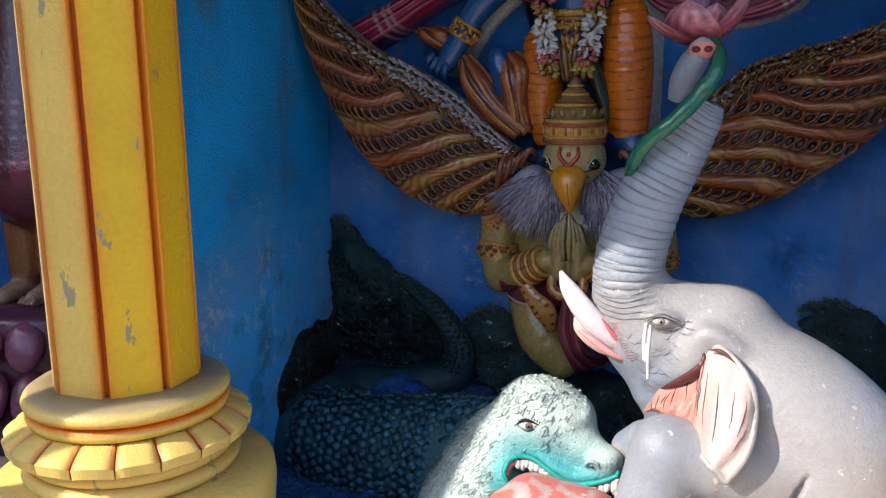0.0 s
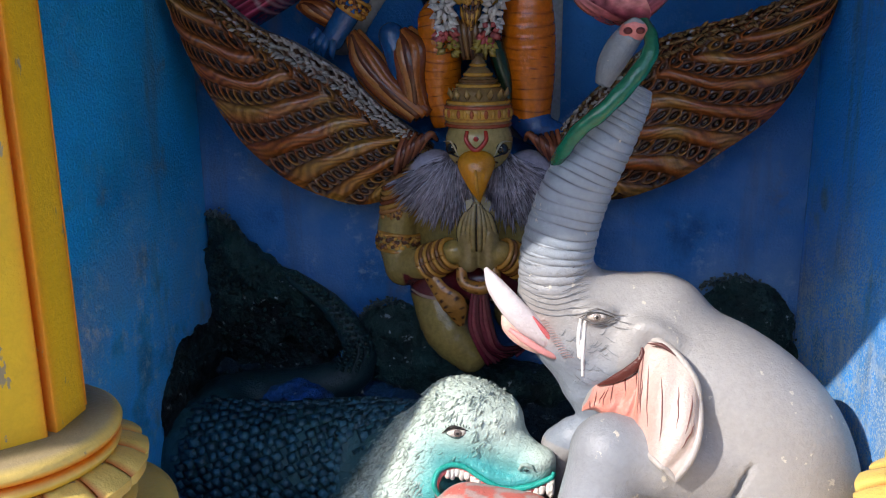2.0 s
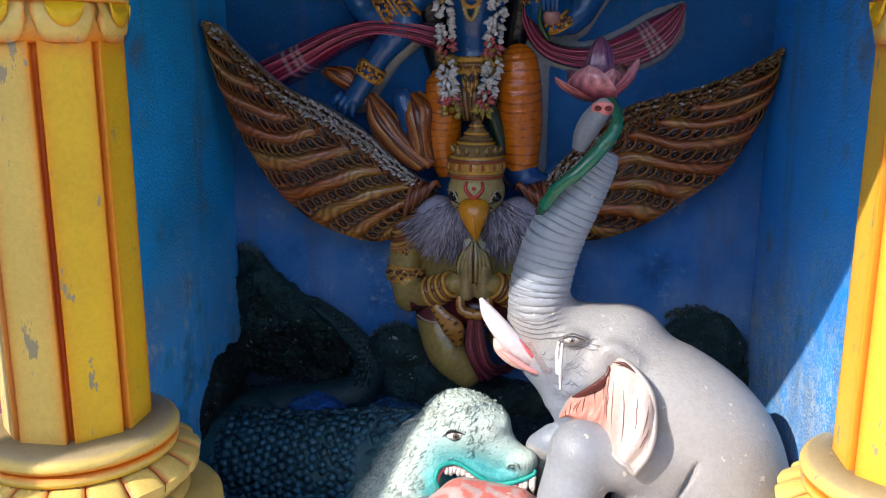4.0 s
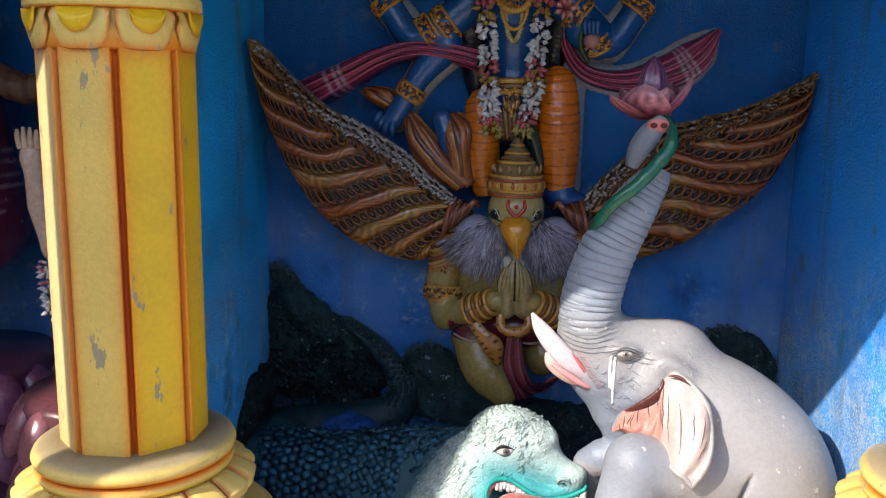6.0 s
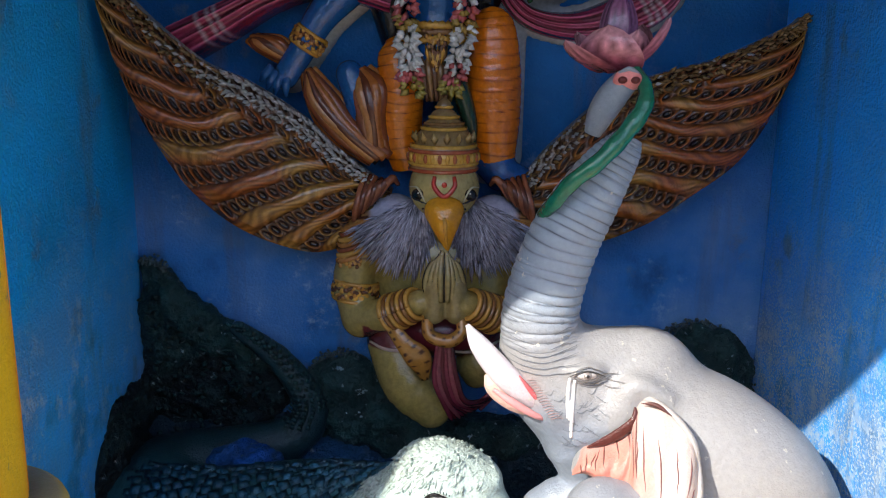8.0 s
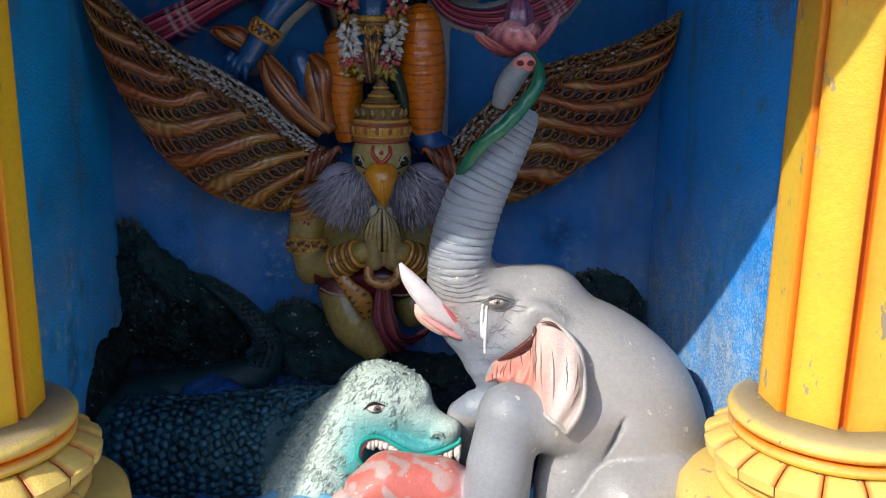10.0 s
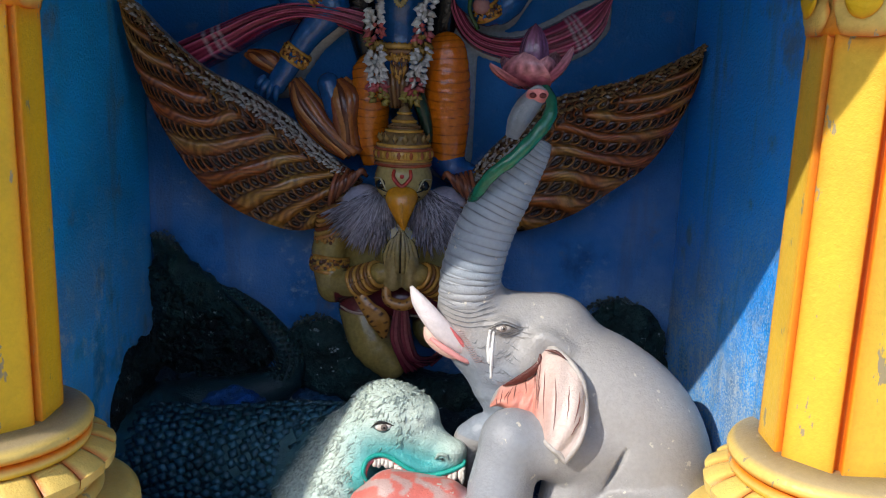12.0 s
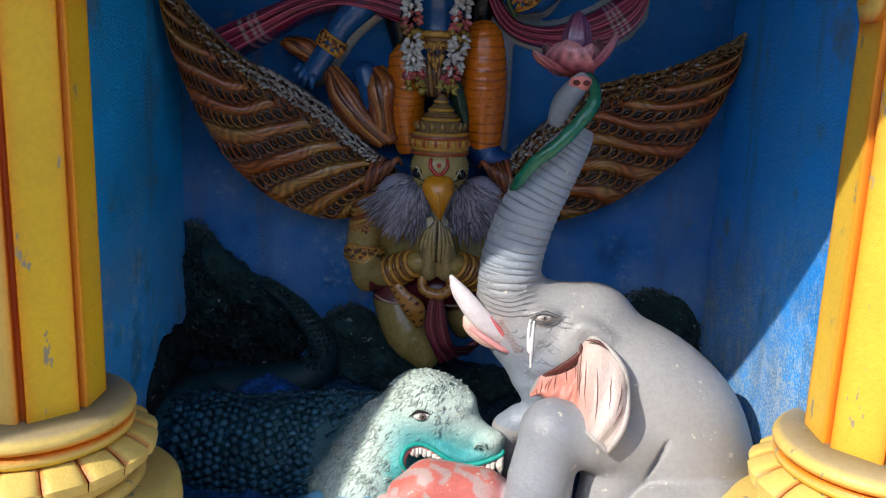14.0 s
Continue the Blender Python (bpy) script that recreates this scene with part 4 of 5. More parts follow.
# ---- the sea: floor and relief on the wall ----
def build_sea():
    n, m = 150, 120
    x = np.linspace(-1.105, 1.105, n)[:, None] * np.ones((1, m))
    y = np.linspace(-0.004, -1.42, m)[None, :] * np.ones((n, 1))
    z = np.zeros((n, m))
    for i in range(n):
        for j in range(m):
            p = Vector((x[i, j] * 3.2, y[i, j] * 4.2, 0.3))
            z[i, j] = 0.40 + 0.30 * max(0.0, 1 + y[i, j] / 0.55) ** 1.5 + 0.055 * abs(noise.noise(p)) + 0.03 * noise.noise(p * 3.1) + 0.012 * noise.noise(p * 9)
    s = Sculpt()
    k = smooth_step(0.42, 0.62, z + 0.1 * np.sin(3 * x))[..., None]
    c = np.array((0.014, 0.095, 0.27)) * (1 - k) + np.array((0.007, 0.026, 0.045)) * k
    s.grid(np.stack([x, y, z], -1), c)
    # moulded waves against the back wall
    G = (0.010, 0.036, 0.036)
    s.tube([(-1.06, -0.03, 1.26), (-1.0, -0.04, 1.17), (-0.90, -0.04, 1.06), (-0.80, -0.04, 1.0), (-0.70, -0.03, 0.93)], [0.035, 0.06, 0.07, 0.06, 0.05], G, 0.03, 0.8)
    s.ball((-1.02, -0.03, 1.05), (0.10, 0.05, 0.20), G, 0.04)
    # near-black form paints the deep shade between wave and tail
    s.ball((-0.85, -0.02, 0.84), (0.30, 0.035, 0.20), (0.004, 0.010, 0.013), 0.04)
    s.ball((-0.37, -0.04, 0.80), (0.17, 0.08, 0.145), G, 0.04, (0, 20, 0))
    s.ball((-0.25, -0.05, 0.70), (0.18, 0.10, 0.12), G, 0.04)
    s.ball((0.02, -0.06, 0.64), (0.35, 0.12, 0.10), G, 0.04)
    s.ball((-0.70, -0.26, 0.635), (0.13, 0.07, 0.075), (0.008, 0.075, 0.30), 0.02)
    s.ball((0.93, -0.05, 0.88), (0.17, 0.08, 0.20), G, 0.04)
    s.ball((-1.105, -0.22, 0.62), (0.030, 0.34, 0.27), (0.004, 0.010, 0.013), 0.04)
    s.tube([(0.78, -0.04, 1.0), (0.88, -0.05, 1.06), (1.0, -0.05, 0.97), (1.09, -0.05, 0.78)], [0.02, 0.03, 0.035, 0.03], (0.014, 0.05, 0.05), 0.02)
    s.ball((1.0, -0.12, 0.62), (0.14, 0.12, 0.12), (0.012, 0.10, 0.09), 0.04)
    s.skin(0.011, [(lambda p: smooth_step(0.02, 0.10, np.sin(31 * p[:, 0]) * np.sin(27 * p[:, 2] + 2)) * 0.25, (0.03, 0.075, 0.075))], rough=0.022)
    f = Sculpt()
    for line in ([(-1.095, 1.295), (-1.03, 1.285), (-0.975, 1.20), (-0.91, 1.12), (-0.83, 1.06), (-0.77, 1.005)], [(-0.52, 0.87), (-0.46, 0.94), (-0.37, 0.955), (-0.28, 0.885), (-0.21, 0.78)], [(0.76, 1.05), (0.86, 1.085), (0.96, 1.06), (1.04, 0.97), (1.09, 0.85)]):
        for x, z in spline(line, 90):
            for k in range(3):
                f.leaf((x + rng.normal(0, 0.007), -0.03 - 0.03 * rng.random(), z + rng.normal(0, 0.007)), rng.normal(0, 1, 3), (0, -1, 0), rng.uniform(0.010, 0.020), 0.012, 0.008, np.array((0.10, 0.14, 0.14)) * rng.uniform(0.4, 1.6))
    for i in range(420):
        a, b = rng.uniform(-1.08, -0.1), rng.uniform(0.62, 1.2)
        if b > 1.28 - 0.9 * (a + 1.08):
            continue
        f.leaf((a, -0.075 - 0.02 * rng.random(), b), rng.normal(0, 1, 3) * (1, 0.2, 1), (0, -1, 0), rng.uniform(0.02, 0.05), 0.022, 0.008, np.array((0.010, 0.034, 0.034)) * rng.uniform(0.6, 1.6))
    tagged(f.finish("sea_spray", M_WAVE), "rough flecks of plaster spray on the waves", "spray", kind="stuff")
    ob = s.finish("sea_relief", M_WAVE)
    return tagged(ob, "dark green and navy moulded sea waves along the wall", "water", kind="structure")


build_sea()


def build_splash():
    s = Sculpt()
    for i in range(64):
        a, b = rng.uniform(-0.80, -0.06), rng.uniform(-1.04, -0.88)
        s.ball((a, b, 0.44 + 0.10 * smooth_step(-0.6, -0.35, a) * rng.random()), (rng.uniform(0.03, 0.06), rng.uniform(0.03, 0.05), rng.uniform(0.03, 0.06)), (0.16, 0.42, 0.60) if a > -0.42 else (0.03, 0.18, 0.44), 0.02)
    s.skin(0.012)
    return tagged(s.finish("water_splash", M_CROC), "pale blue painted plaster foam below the reptile", "water")


build_splash()


# ---- the eagle-headed figure with spread wings ----
OLIVE, BRONZE, GOLD, MAROON, LILAC = (0.31, 0.225, 0.065), (0.30, 0.135, 0.035), (0.55, 0.29, 0.04), (0.13, 0.012, 0.022), (0.47, 0.45, 0.56)


def wing(s, lead, trail, y_root, y_tip, side, white):
    """A moulded wing: feathers in curved rows between the leading and the trailing edge."""
    n, m = 440, 210
    a, b = spline(lead, n), spline(trail, n)
    t, v = np.linspace(0, 1, n)[:, None], np.linspace(0, 1, m)[None, :]
    x = a[:, :1] * (1 - v) + b[:, :1] * v
    z = a[:, 1:] * (1 - v) + b[:, 1:] * v
    wob = np.array([[noise.noise(Vector((xx * 9, zz * 9, side * 3.0))) for xx, zz in zip(rx[::6], rz[::6])] for rx, rz in zip(x[::6], z[::6])])
    wob = np.repeat(np.repeat(wob, 6, 0), 6, 1)[:n, :m]
    for axis in (0, 1):
        wob = (np.roll(wob, 3, axis) + wob + np.roll(wob, -3, axis)) / 3
    rows = 9.0
    q = (t * 1.0 + 0.42 * (1 - v) ** 1.2) * rows + 0.10 * wob
    u, row = q % 1.0, np.floor(q)

    def curl(across, along, lean):
        """A row of curled feathers: a raised loop round a hollow."""
        c = along % 1.0
        d = np.hypot(across, (c - 0.5 - lean * across) / 0.95)
        tell = np.sin(np.floor(along) * 12.9898 + row * 78.233) * 43758.5453
        tell = tell - np.floor(tell)
        bend = 0.55 + 0.45 * np.tanh(5 * (c - 0.5) * (1 if lean > 0 else -1) - 3 * across)
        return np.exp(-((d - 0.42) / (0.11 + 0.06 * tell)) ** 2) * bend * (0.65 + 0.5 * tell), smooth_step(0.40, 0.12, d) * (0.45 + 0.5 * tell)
    # below the leading edge every row is a smooth vane beside a band of curls
    loop, hollow = curl((u - 0.27) / 0.52, v * 10 + t * 18 + 0.5 * row + 0.35 * wob, 0.25)
    vane = np.sqrt(np.clip(np.sin(np.pi * np.clip((u - 0.50) / 0.50, 0, 1)), 0, 1))
    band = smooth_step(0.58, 0.48, u) * smooth_step(-0.02, 0.06, u)
    # along the leading edge three rows of larger curls
    edge = smooth_step(0.235, 0.195, v + 0 * t)
    er = v / 0.075
    loop2, hollow2 = curl(er % 1.0 - 0.5, t * 26 + 0.5 * np.floor(er) + 0.3 * wob, -0.45)
    lift = (1 - edge) * (0.017 * vane + band * (0.015 * loop - 0.007 * hollow)) + edge * (0.012 + 0.019 * loop2 - 0.006 * hollow2)
    rim = np.minimum(np.minimum(v, 1 - v) * 14, 1) * np.minimum((1 - t) * 20, 1)
    y = y_root + (y_tip - y_root) * t - 0.03 * np.sin(np.pi * v) - lift * rim - 0.005 * wob
    warm = np.clip(0.42 + 1.3 * wob + 0.5 * np.sin(4.4 * t - 1.0), 0, 1)[..., None]
    tan = np.array((0.45, 0.235, 0.045)) * (1 - warm) + np.array((0.38, 0.100, 0.018)) * warm
    brush = (0.74 + 0.26 * np.sin(u * 34 + 6 * wob + 5 * np.sin(v * 19 + row)))[..., None]
    # dusk and the near-blacks paint shade into gaps and curl hollows
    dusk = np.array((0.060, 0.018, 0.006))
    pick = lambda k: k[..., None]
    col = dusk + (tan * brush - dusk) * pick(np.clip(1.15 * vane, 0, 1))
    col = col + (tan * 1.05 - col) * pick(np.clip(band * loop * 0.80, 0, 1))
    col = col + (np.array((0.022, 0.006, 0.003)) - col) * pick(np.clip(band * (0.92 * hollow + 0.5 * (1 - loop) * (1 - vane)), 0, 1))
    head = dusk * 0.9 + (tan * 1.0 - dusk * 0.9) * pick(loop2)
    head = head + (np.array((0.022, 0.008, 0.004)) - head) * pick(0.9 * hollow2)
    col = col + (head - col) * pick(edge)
    pale = pick(edge * loop2 * white(t) * smooth_step(0.15, 0.07, v))
    col = col * (1 - pale) + np.array((0.50, 0.48, 0.45)) * pale
    p = np.stack([x, y, z], -1)
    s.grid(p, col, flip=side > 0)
    back = p.copy()
    back[..., 1] = y_root + (y_tip - y_root) * t + 0.05
    s.grid(back[::8, ::8], np.array((0.06, 0.035, 0.02)), flip=side < 0)
    for k in (0, -1):
        s.grid(np.stack([p[:, k], back[:, k]]), np.array((0.30, 0.30, 0.30)))
    s.grid(np.stack([p[-1], back[-1]]), np.array((0.10, 0.07, 0.04)))
    # loose feather tips along the leading edge
    for i in range(4, n - 8, 3):
        for k in range(3):
            d = a[min(i + 1, n - 1)] - a[i]
            way = np.array((d[0], -0.001, d[1])) / (np.linalg.norm(d) + 1e-9) * (1 if i % 8 else 0.6) + np.array((0, -0.35, 0.3 - 0.4 * k)) + rng.normal(0, 0.22, 3)
            tone = np.array((0.24, 0.14, 0.05)) * rng.uniform(0.6, 1.3)
            f = float(white(t[i]).item())
            if rng.random() < f:
                tone = np.array((0.48, 0.46, 0.44)) * rng.uniform(0.7, 1.1)
            s.leaf(p[i, 4 + 9 * k] + np.array((0, -0.003, 0)), way, (0, -1, 0), rng.uniform(0.022, 0.040), 0.014, 0.008, tone)


def build_eagle():
    s = Sculpt()
    X = -0.03
    s.ball((X, -0.27, 1.605), (0.113, 0.116, 0.106), (0.40, 0.31, 0.115), 0.02)
    s.ball((X, -0.17, 1.30), (0.23, 0.14, 0.23), OLIVE, 0.04)
    s.ball((X, -0.20, 1.12), (0.19, 0.14, 0.10), MAROON, 0.03)
    for k, reach in ((-1, 0.31), (1, 0.29)):
        s.ball((X + k * 0.255, -0.19, 1.42), (0.075, 0.08, 0.10), BRONZE, 0.03)
        s.tube([(X + k * 0.275, -0.20, 1.40), (X + k * 0.30, -0.21, 1.27), (X + k * 0.27, -0.23, 1.155)], [0.066, 0.068, 0.066], OLIVE, 0.02, n=6)
        s.tube([(X + k * 0.27, -0.24, 1.155), (X + k * 0.18, -0.31, 1.19), (X + k * 0.075, -0.37, 1.25)], [0.062, 0.053, 0.040], OLIVE, 0.02)
        s.ball((X + k * 0.150, -0.19, 1.445), (0.10, 0.10, 0.125), LILAC, 0.03, (0, k * 18, 0))
        # joined hands, with fingers
        s.tube([(X + k * 0.035 + 0.008, -0.375, 1.215), (X + k * 0.032 + 0.008, -0.385, 1.31), (X + k * 0.010 + 0.008, -0.38, 1.395)], [0.036, 0.036, 0.012], (0.24, 0.18, 0.07), 0.004)
    s.tube([(-0.185, -0.18, 1.06), (-0.137, -0.23, 0.93), (-0.064, -0.27, 0.845)], [0.103, 0.100, 0.066], OLIVE, 0.02, n=7)
    s.tube([(0.115, -0.15, 1.06), (0.105, -0.20, 0.99), (0.090, -0.21, 0.955)], [0.105, 0.088, 0.055], OLIVE, 0.02)
    arcs = lambda p: (p[:, 2] > 1.36) * (p[:, 2] < 1.50) * (np.abs(p[:, 0] - X) > 0.20) * smooth_step(0.2, 0.6, np.sin(p[:, 2] * 190 + 22 * np.abs(p[:, 0])))
    s.skin(0.008, [(arcs, (0.06, 0.018, 0.008)),
                   (lambda p: (np.abs(p[:, 2] - 1.105) < 0.047) * (np.abs(p[:, 0] - X) < 0.262) * (p[:, 1] > -0.325) * 0.95, MAROON)], 0.005)
    # crown in stepped rings
    prof = [(0.02, 1.655), (0.118, 1.66), (0.123, 1.672), (0.118, 1.682), (0.122, 1.690), (0.122, 1.715), (0.116, 1.722), (0.119, 1.732), (0.108, 1.742), (0.100, 1.746), (0.098, 1.768), (0.084, 1.786), (0.062, 1.792),
            (0.070, 1.800), (0.064, 1.812), (0.050, 1.820), (0.052, 1.828), (0.040, 1.842), (0.026, 1.850), (0.030, 1.858), (0.022, 1.872), (0.008, 1.884), (0.001, 1.886)]
    tones = [BRONZE, (0.26, 0.07, 0.03), (0.30, 0.16, 0.05), (0.26, 0.07, 0.03), GOLD, GOLD, (0.24, 0.07, 0.03), (0.30, 0.18, 0.07)] + [(0.24, 0.15, 0.055)] * 10 + [(0.20, 0.12, 0.05)] * 5
    beads = lambda a, z: 1 + (0.022 * np.abs(np.sin(17 * a)) if 1.688 < z < 1.716 or 1.745 < z < 1.77 else 0)
    s.lathe((X - 0.003, -0.262), [(r * 0.90, z) for r, z in prof], tones, 96, beads)
    for z, r, w, tone in ((1.664, 0.119, 0.007, (0.34, 0.07, 0.025)), (1.682, 0.121, 0.005, GOLD), (1.724, 0.121, 0.006, (0.36, 0.08, 0.03)), (1.738, 0.114, 0.006, GOLD), (1.791, 0.078, 0.006, GOLD), (1.806, 0.068, 0.006, (0.20, 0.10, 0.03)), (1.826, 0.050, 0.006, GOLD), (1.856, 0.028, 0.005, GOLD)):
        s.pipe([(X - 0.003 + 0.9 * r * math.cos(q), -0.262 + 0.9 * r * math.sin(q), z) for q in np.linspace(0, 2 * np.pi, 25)], [w] * 25, tone, 60, 7)
    for i in range(30):
        q = i * 2 * math.pi / 30
        s.bead((X - 0.003 + 0.111 * math.cos(q), -0.262 + 0.111 * math.sin(q), 1.703), (0.0075, 0.0075, 0.015), ((0.40, 0.10, 0.03), GOLD)[i % 2], n=5, m=6)
        d = np.array((math.cos(q), math.sin(q), 0))
        if i % 2:
            s.leaf(np.array((X - 0.003, -0.262, 1.742)) + d * 0.090, (0.1 * d[0], 0.1 * d[1], 1), d, 0.042, 0.026, 0.012, (0.36, 0.22, 0.07), (0.5, 0.33, 0.12))
    # beak, eyes, forehead mark
    s.pipe([(X, -0.32, 1.572), (X, -0.372, 1.552), (X + 0.003, -0.398, 1.515), (X + 0.006, -0.402, 1.475), (X + 0.010, -0.398, 1.442), (X + 0.013, -0.390, 1.420)], [0.03, 0.062, 0.050, 0.030, 0.013, 0.002], (0.60, 0.25, 0.010), 30, 20, flat=0.72)
    s.pipe([(X, -0.408, 1.556), (X + 0.003, -0.436, 1.515), (X + 0.007, -0.424, 1.470), (X + 0.012, -0.400, 1.430)], [0.003, 0.006, 0.005, 0.002], (0.66, 0.30, 0.03), 20, 8)
    s.pipe([(X - 0.068, -0.355, 1.548), (X, -0.400, 1.560), (X + 0.068, -0.355, 1.548)], [0.003, 0.004, 0.003], (0.10, 0.05, 0.02), 16, 6)
    for k in (-1, 1):
        s.bead((X + k * 0.083, -0.352, 1.592), (0.024, 0.010, 0.019), DARK, (0, k * 24, k * 34))
        # small light bead for the eye's glint
        s.bead((X + k * 0.080, -0.362, 1.598), 0.0035, (0.6, 0.6, 0.55))
        s.pipe([(X + k * 0.058, -0.377, 1.57), (X + k * 0.082, -0.368, 1.615), (X + k * 0.112, -0.325, 1.612)], [0.0015, 0.0035, 0.001], (0.50, 0.46, 0.30), 14, 6)
        s.pipe([(X + k * 0.048, -0.380, 1.566), (X + k * 0.075, -0.372, 1.575), (X + k * 0.106, -0.330, 1.588)], [0.001, 0.003, 0.001], DARK, 12, 6)
    s.pipe([(X - 0.030, -0.374, 1.652), (X - 0.031, -0.386, 1.622), (X, -0.391, 1.592), (X + 0.031, -0.386, 1.622), (X + 0.030, -0.374, 1.652)], [0.006, 0.0075, 0.008, 0.0075, 0.006], (0.42, 0.028, 0.014), 30, 8)
    s.bead((X, -0.386, 1.628), (0.0085, 0.004, 0.0085), (0.42, 0.028, 0.014))
    s.bead((X, -0.388, 1.580), (0.007, 0.004, 0.010), (0.42, 0.028, 0.014))
    # shaggy ruff
    for i in range(2000):
        k = -1 if i % 2 else 1
        a, b = rng.uniform(0.0, 1.0), rng.uniform(-1.0, 1.0)
        r = 0.02 + 0.20 * a
        ang = -0.25 + 1.35 * (b * 0.5 + 0.5)
        d = np.array((k * math.sin(ang), 0.0, -math.cos(ang)))
        at = np.array((X + k * 0.07, -0.30 + 0.02 * abs(b), 1.585)) + d * r
        at[1] = -0.20 - 0.125 * math.sqrt(max(0.05, 1 - ((abs(at[0] - X) - 0.15) / 0.13) ** 2 * 0.8 - ((at[2] - 1.47) / 0.17) ** 2 * 0.8))
        tone = np.array(LILAC) * rng.uniform(0.55, 1.35)
        s.leaf(at, d + np.array((0, -0.10, 0)) + rng.normal(0, 0.10, 3), (0, -1, 0), rng.uniform(0.05, 0.085), 0.0075, 0.009, tone * 0.7, tone * 1.2)
    # armlets, bracelets
    for k in (-1, 1):
        s.filigree((X + k * 0.292, -0.210, 1.245), (k * -0.12, 0.05, 1), 0.073, 0.060, 150)
        # draped folds over the shoulder
        for j in range(7):
            h = 1.470 - 0.017 * j
            s.draw([(X + k * (0.225 + 0.004 * j), h + 0.030), (X + k * 0.275, h + 0.006), (X + k * (0.325 + 0.002 * j), h - 0.016), (X + k * 0.352, h - 0.012)], [0.003, 0.008, 0.009, 0.003], ((0.36, 0.15, 0.035), (0.20, 0.055, 0.018), (0.42, 0.22, 0.05))[j % 3], -0.002, 20, 8)
        for j in range(26):
            s.bead(s.on(X + k * rng.uniform(0.27, 0.345), rng.uniform(1.335, 1.365), 0.0), (0.007, 0.005, 0.008), (0.44, 0.20, 0.035) if j % 3 else (0.10, 0.03, 0.01), n=5, m=7)
        for j in range(7):
            t = j / 6
            c = np.array((X + k * 0.165, -0.318, 1.195)) * (1 - t) + np.array((X + k * 0.085, -0.372, 1.245)) * t
            d = np.array((-k * 0.8, -0.54, 0.5))
            d /= np.linalg.norm(d)
            e1 = np.cross(d, (0, 0, 1))
            e1 /= np.linalg.norm(e1)
            e2 = np.cross(d, e1)
            r = 0.060 - 0.012 * t
            s.pipe([c + r * (math.cos(q) * e1 + math.sin(q) * e2) for q in np.linspace(0, 2 * np.pi, 13)], [0.0085] * 13, ((0.50, 0.25, 0.045), (0.20, 0.08, 0.02))[j % 2], 40, 7)
        for j in range(4):
            out = 0.010 + 0.0135 * j
            finger = [(X + 0.003 + k * out * 1.05, -0.409 + 0.010 * j * j * 0.25, 1.262 + 0.004 * j), (X + 0.003 + k * out * 1.15, -0.423 + 0.008 * j, 1.325), (X + 0.003 + k * (out * 0.75 + 0.003), -0.412 + 0.006 * j, 1.378), (X + 0.003 + k * (0.005 + 0.005 * j), -0.396, 1.425 - 0.010 * j)]
            s.pipe(finger, [0.0075, 0.0092, 0.0080, 0.004], (0.29, 0.215, 0.078), 20, 9)
            # dark cord paints the shade in the gap beside each finger
            s.pipe([(x + k * 0.0068, y + 0.0045, z) for x, y, z in finger], [0.0035, 0.0045, 0.004, 0.001], (0.030, 0.016, 0.006), 20, 6)
            s.bead((X + 0.003 + k * (0.007 + 0.005 * j), -0.4035, 1.412 - 0.010 * j), (0.0035, 0.002, 0.006), (0.42, 0.37, 0.24), n=5, m=6)
    # and another for the shaded gap between the palms
    s.pipe([(X + 0.003, -0.412, 1.262), (X + 0.003, -0.421, 1.325), (X + 0.003, -0.402, 1.42)], [0.003, 0.004, 0.001], (0.020, 0.010, 0.004), 20, 6)
    # pleated maroon sash, spotted cloth ends
    for i in range(11):
        t = i / 10
        # the pinkest tone is a highlight painted on every third pleat
        tone = ((0.20, 0.025, 0.045), (0.11, 0.012, 0.022), (0.27, 0.06, 0.075))[i % 3]
        s.pipe([(-0.043 + 0.040 * t, -0.335, 1.118), (-0.054 + 0.070 * t, -0.352 + 0.006 * (i % 2), 0.990), (-0.024 + 0.074 * t, -0.350 + 0.006 * (i % 2), 0.905), (0.004 + 0.128 * t, -0.315 + 0.05 * t, 0.826 + 0.055 * t ** 1.5)], [0.007, 0.010, 0.011, 0.007], tone, 26, 8)
    for i in range(5):
        s.pipe([(0.02 + 0.02 * i, -0.275, 0.845), (0.075 + 0.018 * i, -0.285 + 0.01 * i, 0.855 + 0.008 * i), (0.135 + 0.014 * i, -0.26, 0.905 + 0.008 * i)], [0.006, 0.010, 0.006], ((0.24, 0.04, 0.06), (0.12, 0.014, 0.025))[i % 2], 18, 8)
    for rows in ([(-0.272, 1.075), (-0.215, 1.060), (-0.160, 1.062), (-0.115, 1.080)], [(0.012, 1.068), (0.06, 1.062), (0.115, 1.066), (0.17, 1.085)]):
        s.draw(rows, [0.004, 0.006, 0.006, 0.004], (0.44, 0.30, 0.24), -0.001, 24, 8)
    cloth = (0.40, 0.18, 0.035)
    spot = lambda t, a: np.where(((np.sin(t[:, None] * 46) > 0.45) & (np.sin(a[None, :] * 5) > 0.3))[..., None], np.array((0.06, 0.02, 0.01)), np.array(cloth))
    s.pipe([(X - 0.16, -0.36, 1.16), (X - 0.12, -0.375, 1.11), (X - 0.075, -0.375, 1.06), (X - 0.055, -0.36, 0.985)], [0.022, 0.03, 0.042, 0.012], cloth, 40, 24, flat=0.45, color_fn=spot)
    s.pipe([(X - 0.05, -0.385, 1.20), (X - 0.04, -0.40, 1.15), (X + 0.02, -0.41, 1.135), (X + 0.06, -0.40, 1.16), (X + 0.06, -0.385, 1.20)], [0.018, 0.02, 0.022, 0.02, 0.018], cloth, 50, 20, color_fn=spot)
